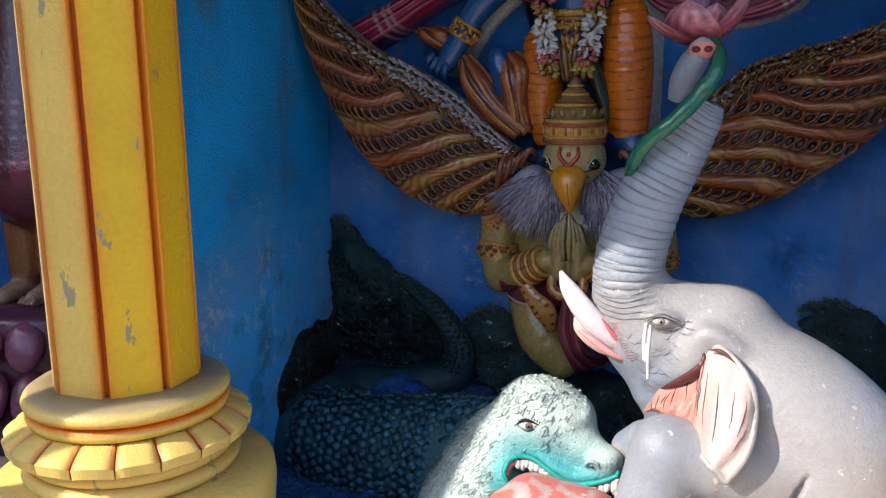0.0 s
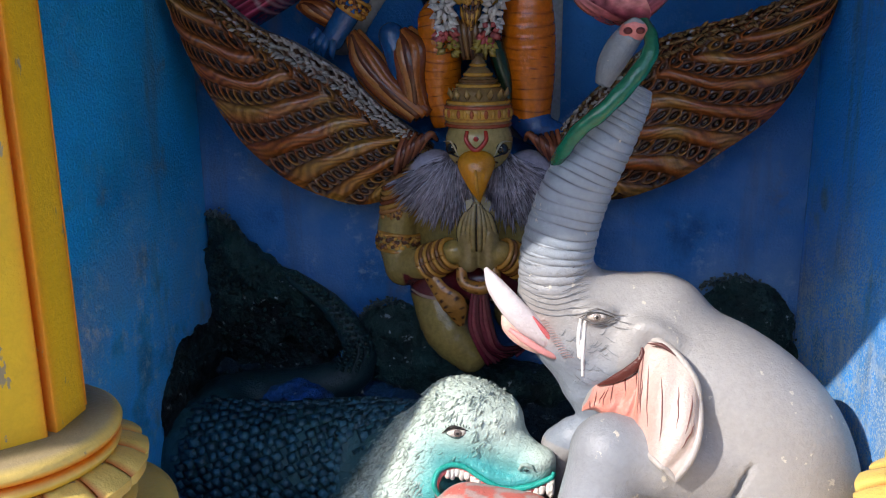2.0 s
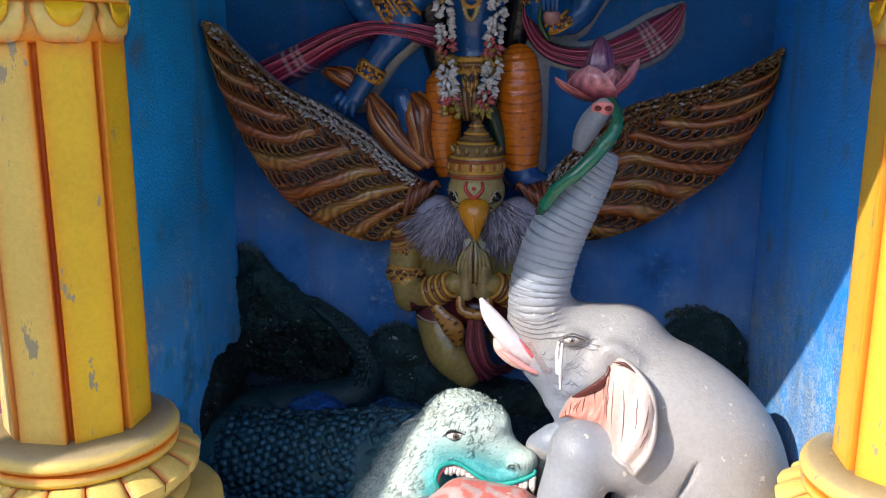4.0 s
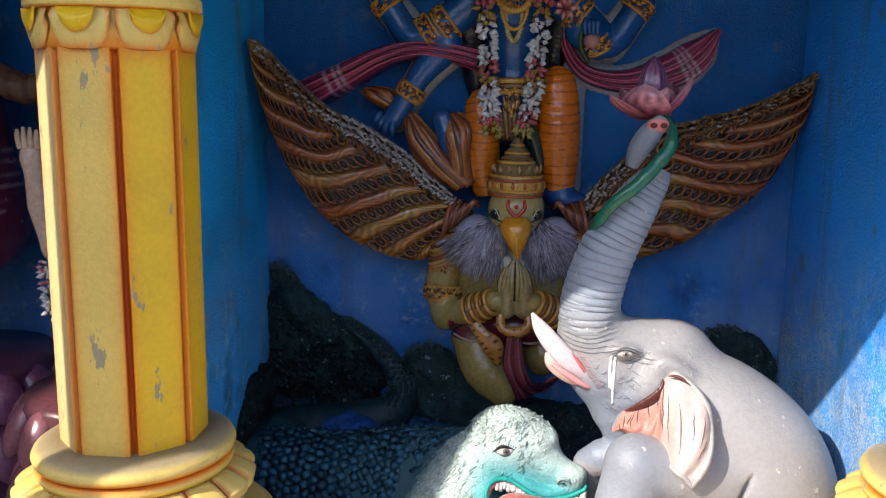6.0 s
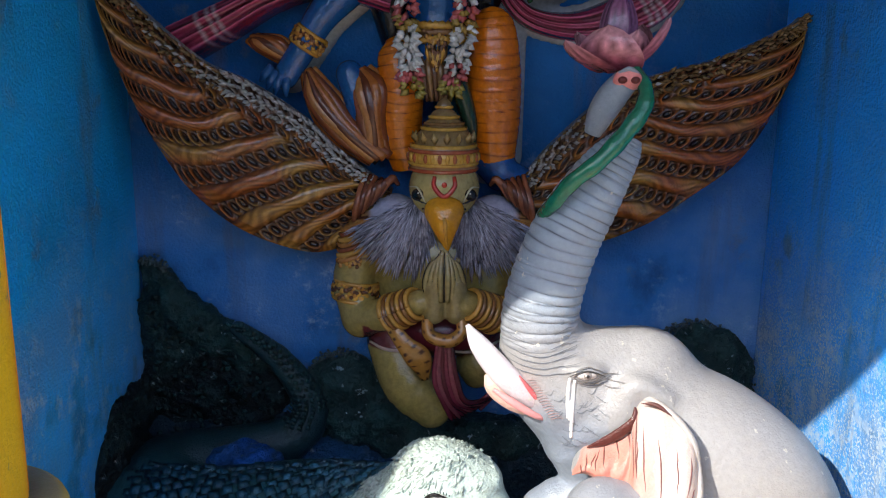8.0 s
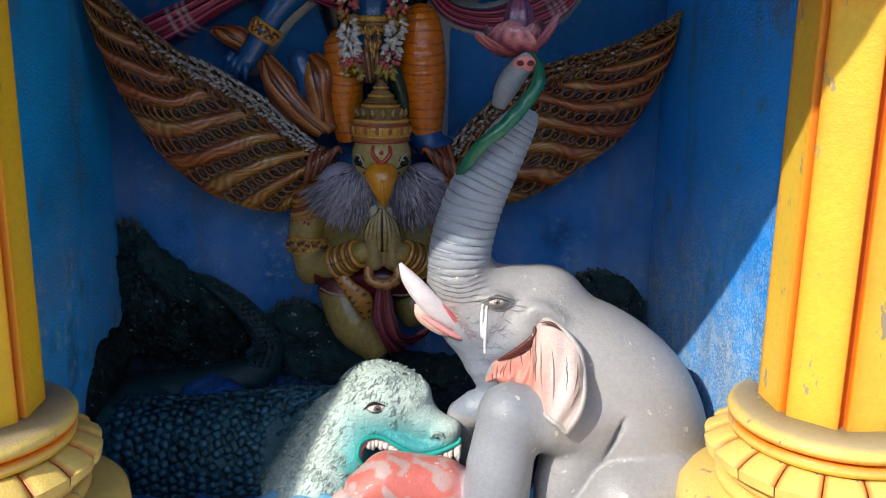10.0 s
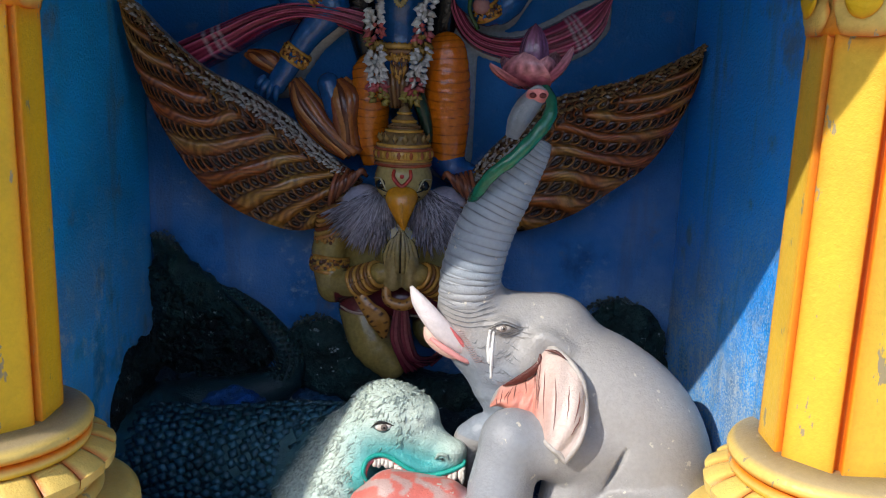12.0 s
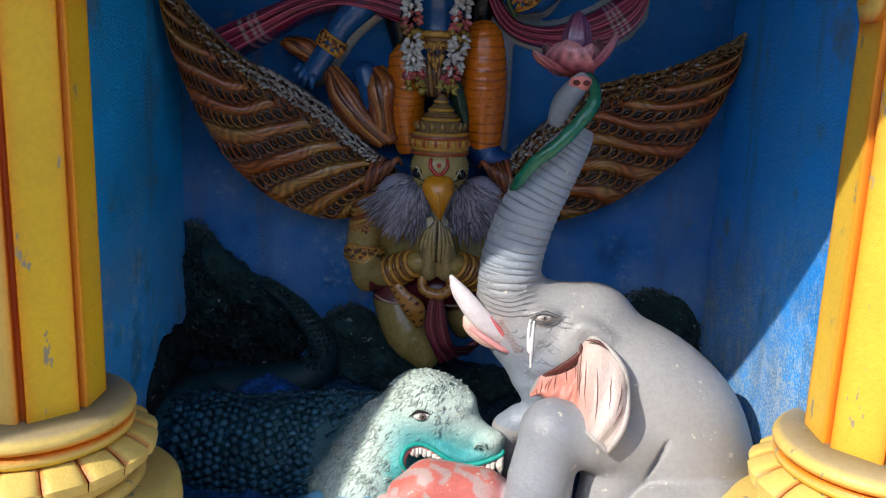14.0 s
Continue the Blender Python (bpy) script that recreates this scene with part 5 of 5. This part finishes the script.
    s.pipe([(X - 0.165, -0.335, 1.25), (X - 0.175, -0.35, 1.20), (X - 0.165, -0.35, 1.155)], [0.02, 0.03, 0.015], (0.30, 0.30, 0.32), 16, 10)
    # shoulder knots
    for k in (-1, 1):
        for i in range(7):
            s.pipe([(X + k * (0.15 + 0.018 * i), -0.20, 1.60 + 0.006 * i), (X + k * (0.17 + 0.018 * i), -0.245, 1.625 - 0.012 * i), (X + k * (0.21 + 0.014 * i), -0.235, 1.565 - 0.014 * i)], [0.008, 0.013, 0.008], ((0.26, 0.08, 0.035), (0.12, 0.03, 0.015))[i % 2], 12, 7)
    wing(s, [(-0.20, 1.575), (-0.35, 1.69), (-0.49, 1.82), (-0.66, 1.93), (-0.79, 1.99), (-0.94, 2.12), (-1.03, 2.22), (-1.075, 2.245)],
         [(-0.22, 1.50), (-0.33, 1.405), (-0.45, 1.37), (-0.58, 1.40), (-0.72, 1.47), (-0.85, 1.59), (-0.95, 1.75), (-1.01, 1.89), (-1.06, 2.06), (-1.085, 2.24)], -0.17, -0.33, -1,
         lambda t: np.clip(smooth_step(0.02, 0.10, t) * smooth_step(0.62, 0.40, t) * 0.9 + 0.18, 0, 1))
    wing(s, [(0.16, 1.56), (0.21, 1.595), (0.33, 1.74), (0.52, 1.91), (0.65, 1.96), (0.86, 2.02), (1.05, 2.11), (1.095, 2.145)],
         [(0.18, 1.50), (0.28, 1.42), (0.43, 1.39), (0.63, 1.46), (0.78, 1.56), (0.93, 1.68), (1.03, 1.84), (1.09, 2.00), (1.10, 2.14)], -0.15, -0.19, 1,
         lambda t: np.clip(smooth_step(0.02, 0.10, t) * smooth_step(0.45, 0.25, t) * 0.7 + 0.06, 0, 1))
    return tagged(s.finish("eagle_figure_statue", M_STATUE), "winged eagle-headed kneeling statue with folded hands and crown", "statue")


build_eagle()


# ---- the seated blue figure above ----
SKIN, SAFFRON, WINE = (0.006, 0.080, 0.25), (0.68, 0.165, 0.003), (0.27, 0.022, 0.065)


def build_seated():
    s = Sculpt()
    limbs = {
        "arm": [([(-0.24, -0.13, 2.40), (-0.37, -0.13, 2.30), (-0.47, -0.12, 2.27), (-0.59, -0.11, 2.43)], [0.075, 0.066, 0.058, 0.052]),
                ([(-0.33, -0.12, 2.24), (-0.43, -0.13, 2.13), (-0.49, -0.14, 2.03), (-0.55, -0.14, 1.94)], [0.07, 0.052, 0.044, 0.042]),
                ([(0.13, -0.13, 2.42), (0.25, -0.13, 2.32), (0.33, -0.12, 2.26), (0.44, -0.11, 2.42)], [0.075, 0.06, 0.058, 0.052]),
                ([(0.20, -0.13, 2.30), (0.27, -0.15, 2.24), (0.245, -0.18, 2.31)], [0.06, 0.05, 0.036])],
        "trunk": [([(-0.06, -0.10, 2.60), (-0.06, -0.11, 2.38), (-0.06, -0.10, 2.18), (-0.06, -0.10, 2.02)], [0.13, 0.135, 0.098, 0.12])],
    }
    # rough cement outline on the wall, left round the figure
    rough = (0.32, 0.35, 0.37)
    for group in limbs.values():
        for pts, r in group:
            s.tube([(x, -0.002, z) for x, y, z in pts], [q + 0.022 for q in r], rough, 0.01, 0.28)
    right = [(0.13, 2.38), (0.155, 2.24), (0.24, 2.14), (0.40, 2.11), (0.57, 2.15), (0.68, 2.22), (0.75, 2.315)]
    left = [(-0.20, 2.19), (-0.32, 2.215), (-0.46, 2.225), (-0.60, 2.19), (-0.74, 2.12), (-0.90, 2.04)]
    s.tube([(x, -0.002, z) for x, z in right], [0.05, 0.05, 0.055, 0.07, 0.095, 0.09, 0.02], rough, 0.01, 0.25, n=14)
    s.tube([(0.125, -0.002, 2.10), (0.13, -0.002, 1.68)], [0.118, 0.11], rough, 0.01, 0.25)
    s.skin(0.009, sharp=0.01)
    for group in limbs.values():
        for pts, r in group:
            s.tube(pts, r, SKIN, 0.02, n=9)
    s.ball((-0.06, -0.10, 2.72), (0.085, 0.09, 0.12), SKIN, 0.03)
    s.tube([(-0.06, -0.10, 2.80), (-0.06, -0.10, 2.70)], [0.02, 0.08], GOLD, 0.01)
    s.tube([(-0.43, -0.12, 2.28), (-0.47, -0.12, 2.27)], [0.058, 0.058], SKIN, 0.02)
    # folded leg, foot
    s.tube([(-0.34, -0.15, 1.95), (-0.30, -0.16, 1.84), (-0.24, -0.15, 1.75)], [0.045, 0.05, 0.045], SKIN, 0.02)
    s.tube([(0.13, -0.12, 1.68), (0.16, -0.14, 1.63), (0.24, -0.14, 1.61)], [0.075, 0.06, 0.04], (0.010, 0.07, 0.24), 0.02)
    s.skin(0.008, sharp=0.004)
    # saffron legs with wrapped folds

    def folds(pts, r, count, lo, hi):
        ring = lambda t: 1 + 0.024 * np.sqrt(np.abs(np.sin(np.pi * (t * count + 0.35 * np.sin(9 * t))))) - 0.02
        def shade(t, a):
            # crease shade is painted along the sagging fold lines
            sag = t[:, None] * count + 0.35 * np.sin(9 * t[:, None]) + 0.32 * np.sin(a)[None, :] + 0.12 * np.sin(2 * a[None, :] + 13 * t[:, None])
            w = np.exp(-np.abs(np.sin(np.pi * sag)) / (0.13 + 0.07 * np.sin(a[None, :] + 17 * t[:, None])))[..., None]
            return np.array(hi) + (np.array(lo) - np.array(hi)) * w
        s.pipe(pts, r, hi, 150, 28, ring, color_fn=shade)
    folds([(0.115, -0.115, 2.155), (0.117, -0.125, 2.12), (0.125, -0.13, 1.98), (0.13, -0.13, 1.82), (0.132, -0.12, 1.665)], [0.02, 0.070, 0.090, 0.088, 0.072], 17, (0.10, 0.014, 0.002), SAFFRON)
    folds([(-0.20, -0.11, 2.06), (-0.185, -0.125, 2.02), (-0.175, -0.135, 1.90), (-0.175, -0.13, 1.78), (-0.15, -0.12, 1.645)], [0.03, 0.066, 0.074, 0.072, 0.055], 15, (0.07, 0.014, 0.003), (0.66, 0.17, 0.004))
    # hanging cloth ends, twisted
    for pts, r in (([(-0.475, -0.15, 1.96), (-0.43, -0.165, 1.87), (-0.35, -0.165, 1.77), (-0.24, -0.16, 1.68)], [0.022, 0.042, 0.055, 0.04]),
                   ([(-0.305, -0.15, 1.96), (-0.275, -0.17, 1.90), (-0.265, -0.17, 1.80), (-0.25, -0.16, 1.70)], [0.032, 0.050, 0.055, 0.035]),
                   ([(-0.66, -0.12, 2.06), (-0.60, -0.13, 2.04), (-0.54, -0.13, 2.0)], [0.02, 0.038, 0.03])):
        for j in range(7):
            f = (j - 3) / 3
            tone = ((0.36, 0.110, 0.022), (0.20, 0.05, 0.014), (0.42, 0.16, 0.040), (0.12, 0.03, 0.010))[j % 4]
            s.pipe([(x + f * q * 0.85 + 0.010 * math.sin(3 * i + j), y - 0.75 * q * math.sqrt(max(0.0, 1 - f * f)) + 0.012, z + 0.35 * f * q) for i, ((x, y, z), q) in enumerate(zip(pts, r))], [0.40 * q + 0.002 for q in r], tone, 30, 9)
        # dark core puts shade into the gaps between the strands
        s.pipe([(x, y + 0.01, z) for x, y, z in pts], [0.8 * q for q in r], (0.05, 0.014, 0.006), 24, 10)
    # scarves in long pleats

    def scarf(pts, widths, depth, bars=()):
        n, m = 70, 40
        rows = spline([(x, z, w) for (x, z), w in zip(pts, widths)], n)
        d = np.gradient(rows[:, :2], axis=0)
        d /= np.linalg.norm(d, axis=1)[:, None]
        nrm = np.stack([-d[:, 1], d[:, 0]], 1)
        v, along = np.linspace(-1, 1, m), np.linspace(0, 1, n)
        p, c = np.zeros((n, m, 3)), np.zeros((n, m, 3))
        for j, vv in enumerate(v):
            q = rows[:, :2] + nrm * (rows[:, 2:] * vv)
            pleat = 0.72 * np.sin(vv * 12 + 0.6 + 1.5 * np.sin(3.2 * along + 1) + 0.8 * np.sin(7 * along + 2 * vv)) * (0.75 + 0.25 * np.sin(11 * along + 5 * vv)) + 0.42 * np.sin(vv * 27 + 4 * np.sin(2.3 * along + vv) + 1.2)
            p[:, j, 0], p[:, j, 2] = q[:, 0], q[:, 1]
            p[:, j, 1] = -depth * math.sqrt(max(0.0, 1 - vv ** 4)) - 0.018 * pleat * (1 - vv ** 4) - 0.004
            # pleat valleys are coloured dark, ridges get a painted pale highlight
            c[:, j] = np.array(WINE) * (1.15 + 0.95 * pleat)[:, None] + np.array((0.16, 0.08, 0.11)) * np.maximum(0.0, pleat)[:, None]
        for at in bars:
            c[int(at * n)] = (0.45, 0.28, 0.33)
        s.grid(p, np.clip(c, 0.01, 1))
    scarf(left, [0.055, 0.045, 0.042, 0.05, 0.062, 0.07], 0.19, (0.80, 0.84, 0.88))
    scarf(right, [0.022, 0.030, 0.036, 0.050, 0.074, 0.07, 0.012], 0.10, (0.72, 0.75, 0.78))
    # gold ornaments: necklaces, belt, arm rings
    for w, drop, r, tone in ((0.085, 0.05, 0.012, GOLD), (0.075, 0.085, 0.012, (0.30, 0.15, 0.03)), (0.072, 0.13, 0.013, GOLD), (0.055, 0.20, 0.008, GOLD), (0.035, 0.245, 0.010, (0.46, 0.34, 0.12))):
        s.pipe([(-0.06 - w, -0.205, 2.50), (-0.06 - w * 0.8, -0.245, 2.50 - drop * 0.75), (-0.06, -0.258, 2.50 - drop), (-0.06 + w * 0.8, -0.245, 2.50 - drop * 0.75), (-0.06 + w, -0.205, 2.50)], [r] * 5, tone, 60, 8, lambda t: 1 + 0.35 * np.sin(150 * t))
    for z, r, tone in ((2.105, 0.013, GOLD), (2.085, 0.012, (0.22, 0.10, 0.03)), (2.062, 0.014, GOLD)):
        s.pipe([(-0.06 + 0.118 * math.sin(q), -0.10 - 0.118 * math.cos(q), z) for q in np.linspace(-1.7, 1.7, 11)], [r] * 11, tone, 50, 8, lambda t: 1 + 0.3 * np.sin(130 * t))
    for i in range(8):
        s.leaf((-0.06 + 0.010 * (i - 3.5), -0.232, 2.05), (0.06 * (3.5 - i), 0, -1), (0, -1, 0), 0.09 - 0.008 * abs(i - 3.5), 0.014, 0.008, (GOLD, (0.22, 0.11, 0.03))[i % 2])
    for c, ax, r in (((-0.335, -0.13, 2.325), (0.8, 0, 0.6), 0.072), ((-0.40, -0.13, 2.295), (0.8, 0, 0.55), 0.068), ((-0.575, -0.11, 2.405), (0.6, 0, -0.8), 0.060), ((-0.473, -0.135, 2.055), (0.55, 0, 0.8), 0.052), ((0.425, -0.11, 2.405), (0.6, 0, 0.8), 0.060), ((0.268, -0.15, 2.255), (0.4, 0.3, -0.8), 0.054), ((0.19, -0.13, 2.37), (0.8, 0, -0.6), 0.068)):
        s.filigree(c, ax, r, 0.052, 110)
    # worked breastplate and pendant
    for i in range(150):
        q, d = rng.uniform(-1.25, 1.25), rng.uniform(0.6, 1.0) ** 0.5
        x, z = -0.06 + 0.088 * d * math.sin(q), 2.515 - 0.155 * d * math.cos(q)
        s.bead((x, -0.246 + 0.9 * (x + 0.06) ** 2, z), (rng.uniform(0.005, 0.010), 0.006, rng.uniform(0.005, 0.010)), np.array(((0.56, 0.28, 0.04), (0.40, 0.16, 0.025), (0.08, 0.025, 0.008))[i % 3]) * rng.uniform(0.8, 1.2), n=5, m=7)
    for i in range(46):
        a, b = rng.uniform(-1, 1), rng.random()
        s.bead((-0.06 + 0.045 * a * (1 - b), -0.232, 2.075 - 0.105 * b), (0.007, 0.006, 0.009), ((0.56, 0.28, 0.04), (0.12, 0.04, 0.01))[i % 2], n=5, m=7)
    # fingers
    for x, z, dx, dz in ((-0.56, 1.945, -0.02, -0.06), (-0.575, 1.955, -0.03, -0.055), (-0.54, 1.94, -0.005, -0.065), (-0.59, 1.97, -0.035, -0.045)):
        s.pipe([(x, -0.165, z), (x + dx * 0.5, -0.18, z + dz * 0.5), (x + dx, -0.165, z + dz)], [0.015, 0.014, 0.006], SKIN, 12, 8)
    for i in range(4):
        s.pipe([(0.215 + 0.018 * i, -0.205, 2.345 - 0.004 * i), (0.212 + 0.017 * i, -0.225, 2.325), (0.216 + 0.016 * i, -0.22, 2.285)], [0.010, 0.0105, 0.007], SKIN, 10, 8)
    s.bead((0.245, -0.205, 2.265), (0.035, 0.02, 0.032), (0.40, 0.18, 0.16))
    for x, z in ((-0.60, 2.485), (0.455, 2.475)):
        s.bead((x, -0.13, z), (0.038, 0.025, 0.035), (0.55, 0.22, 0.20))
    # flower in the hand, green stalk, garland
    for i in range(14):
        q = i * 0.9
        s.leaf((0.135, -0.205, 2.385), (math.cos(q), -0.4, math.sin(q)), (0, -1, 0), 0.055, 0.034, 0.012, (0.52, 0.17, 0.17), (0.66, 0.32, 0.28))
    s.pipe([(0.21, -0.21, 2.33), (0.20, -0.20, 2.25), (0.235, -0.18, 2.18)], [0.009] * 3, (0.02, 0.07, 0.02), 14, 7)
    for pts in ([(-0.175, 2.56), (-0.175, 2.40), (-0.155, 2.20), (-0.150, 2.05), (-0.135, 1.90)], [(0.055, 2.56), (0.05, 2.40), (0.030, 2.20), (0.020, 2.05), (-0.015, 1.905)]):
        line = spline(pts, 60)
        for i, (x, z) in enumerate(line):
            kind = (i // 4) % 5
            tone = ((0.62, 0.61, 0.59), (0.62, 0.61, 0.59), (0.62, 0.61, 0.59), (0.48, 0.10, 0.10), (0.36, 0.22, 0.04))[kind]
            if i > 55:
                tone = (0.36, 0.27, 0.05)
            for k in range(4):
                q = rng.uniform(0, 6.28)
                s.leaf((x + 0.010 * math.cos(q), -0.235 if z > 2.03 else -0.225, z), (math.cos(q), -0.45, 0.7 * math.sin(q) - 0.4), (0, -1, 0), rng.uniform(0.034, 0.050), 0.026, 0.015, np.array(tone) * rng.uniform(0.70, 1.15))
    # near-black forms behind and beside the torso, then dark cloth ends in front
    for k, w in ((-1, 0.10), (1, 0.075)):
        s.pipe([(-0.06 + k * 0.17, -0.035, 2.62), (-0.06 + k * 0.19, -0.045, 2.42), (-0.06 + k * 0.16, -0.045, 2.20), (-0.06 + k * 0.13, -0.04, 2.04)], [w, w, w * 0.7, w * 0.5], (0.006, 0.006, 0.008), 20, 14)
    for k in (-1, 1):
        s.pipe([(-0.06 + k * 0.15, -0.12, 2.56), (-0.06 + k * 0.16, -0.13, 2.45), (-0.06 + k * 0.145, -0.12, 2.36)], [0.05, 0.045, 0.02], (0.006, 0.005, 0.005), 14, 10)
    s.pipe([(-0.03, -0.19, 2.0), (0.01, -0.20, 1.93), (0.05, -0.19, 1.80), (0.055, -0.18, 1.70)], [0.03, 0.03, 0.026, 0.016], (0.012, 0.045, 0.025), 24, 12)
    for i in range(6):
        s.pipe([(-0.11 + 0.02 * i, -0.20, 2.02), (-0.10 + 0.018 * i, -0.215, 1.95), (-0.085 + 0.014 * i, -0.20, 1.87)], [0.010, 0.013, 0.008], ((0.12, 0.05, 0.02), (0.22, 0.11, 0.035))[i % 2], 12, 7)
    return tagged(s.finish("seated_figure_statue", M_STATUE), "blue seated four-armed statue with saffron garment and garland", "statue")


build_seated()


# ---- figures of the neighbouring niche ----
def build_robed():
    s = Sculpt()
    x, y = -2.32, -0.32
    robe = (0.10, 0.010, 0.028)
    s.tube([(x, y, 2.45), (x, y, 2.05), (x, y, 1.52)], [0.12, 0.18, 0.28], robe, 0.03)
    s.tube([(x - 0.10, y - 0.05, 1.5), (x - 0.10, y - 0.05, 1.06)], [0.09, 0.075], (0.20, 0.07, 0.02), 0.02)
    s.tube([(x + 0.08, y - 0.05, 1.5), (x + 0.06, y - 0.05, 1.06)], [0.09, 0.075], (0.20, 0.07, 0.02), 0.02)
    for k in (-0.10, 0.06):
        s.tube([(x + k, y - 0.05, 1.0), (x + k, y - 0.20, 0.98)], [0.055, 0.035], (0.42, 0.26, 0.16), 0.02)
    s.tube([(x + 0.1, y, 2.12), (x + 0.35, y - 0.05, 2.04), (x + 0.6, y - 0.1, 2.10)], [0.075, 0.06, 0.05], (0.13, 0.06, 0.03), 0.02)
    s.ball((x, y, 2.60), (0.12, 0.12, 0.15), (0.30, 0.17, 0.10), 0.03)
    plaid = lambda p: (p[:, 2] > 1.50) * (p[:, 2] < 1.80) * smooth_step(0.75, 0.95, np.sin(p[:, 2] * 130)) * (np.sin(p[:, 0] * 120) > -0.3) * 0.7
    s.skin(0.014, [(plaid, (0.36, 0.22, 0.24)), (lambda p: (p[:, 2] > 1.5) * smooth_step(0.3, 0.9, np.sin(p[:, 0] * 80)) * 0.5, (0.06, 0.008, 0.02))])
    for i in range(4):
        s.pipe([(x + 0.03 + 0.02 * i, y - 0.22, 0.985), (x + 0.03 + 0.02 * i, y - 0.25, 0.97)], [0.012, 0.009], (0.42, 0.26, 0.16), 5, 7)
    return tagged(s.finish("robed_statue", M_STATUE), "standing statue in a wine-red robe on a lotus pedestal", "statue")


def build_blessing():
    s = Sculpt()
    x, y = -1.55, -0.62
    skin = (0.62, 0.42, 0.30)
    s.tube([(x - 0.20, y, 1.46), (x - 0.235, y - 0.04, 1.62), (x - 0.245, y - 0.05, 1.76)], [0.055, 0.045, 0.036], skin, 0.02)
    s.ball((x - 0.248, y - 0.06, 1.80), (0.045, 0.022, 0.055), skin, 0.015)
    s.tube([(x - 0.20, y, 1.46), (x - 0.06, y + 0.04, 1.62)], [0.055, 0.07], skin, 0.02)
    s.ball((x, y + 0.05, 1.45), (0.15, 0.12, 0.25), (0.46, 0.30, 0.05), 0.03)
    s.ball((x, y, 1.10), (0.20, 0.18, 0.16), (0.55, 0.36, 0.04), 0.03)
    s.ball((x + 0.02, y + 0.05, 1.80), (0.10, 0.10, 0.13), skin, 0.03)
    s.skin(0.012)
    for i in range(4):
        s.pipe([(x - 0.282 + 0.022 * i, y - 0.065, 1.835), (x - 0.288 + 0.024 * i, y - 0.07, 1.875), (x - 0.285 + 0.024 * i, y - 0.075, 1.905 + 0.008 * (i in (1, 2)))], [0.012, 0.011, 0.006], skin, 10, 8)
    for i in range(130):
        z = rng.uniform(1.22, 1.42)
        q = rng.uniform(0, 6.28)
        s.leaf((x - 0.185 + 0.02 * math.cos(q), y - 0.08 - 0.02 * rng.random(), z), (math.cos(q), -0.4, math.sin(q)), (0, -1, 0), 0.032, 0.018, 0.010, ((0.62, 0.60, 0.58), (0.50, 0.20, 0.26))[int(z > 1.33 and i % 2)])
    return tagged(s.finish("blessing_statue", M_STATUE), "pale statue with raised open palm and yellow garment", "statue")


def build_pedestal(name, x, y, r, z0, z1, tone, label):
    thing = new(name)
    thing.location = (x, y, 0)
    tagged(thing, label, "pedestal", "pedestals of the neighbouring niche")
    s = Sculpt()
    s.lathe((0, 0), [(0.02, z1), (r * 0.85, z1), (r * 0.92, z1 - 0.03), (r * 0.80, (z0 + z1) / 2), (r, z0 + 0.05), (r * 1.05, z0), (0.02, z0)], [tuple(0.5 * c for c in tone)] * 7, 48)
    s.finish("core", M_STATUE, thing)
    petal = None
    for i in range(14):
        if petal is None:
            q = Sculpt()
            for row, (zz, out, length) in enumerate(((z1 - 0.05, 0.86, 0.20), ((z0 + z1) / 2, 0.88, 0.22))):
                q.bead((0, -r * out - 0.03, zz - 0.06), (r * 0.20, 0.045, length * 0.55), tone, (-25, 0, 0), 9, 12)
            petal = q.finish("petal", M_STATUE, thing)
        else:
            c = new("petal", petal.data)
            c.parent = thing
            c.rotation_euler.z = i * 2 * math.pi / 14
    return thing


build_robed()
build_blessing()
build_pedestal("lotus_pedestal", -2.32, -0.36, 0.40, 0.38, 0.95, (0.20, 0.060, 0.12), "dark pink lotus pedestal under the robed statue")
build_pedestal("lotus_pedestal", -1.56, -0.66, 0.34, 0.38, 0.94, (0.25, 0.085, 0.10), "dull pink lotus pedestal under the blessing statue")
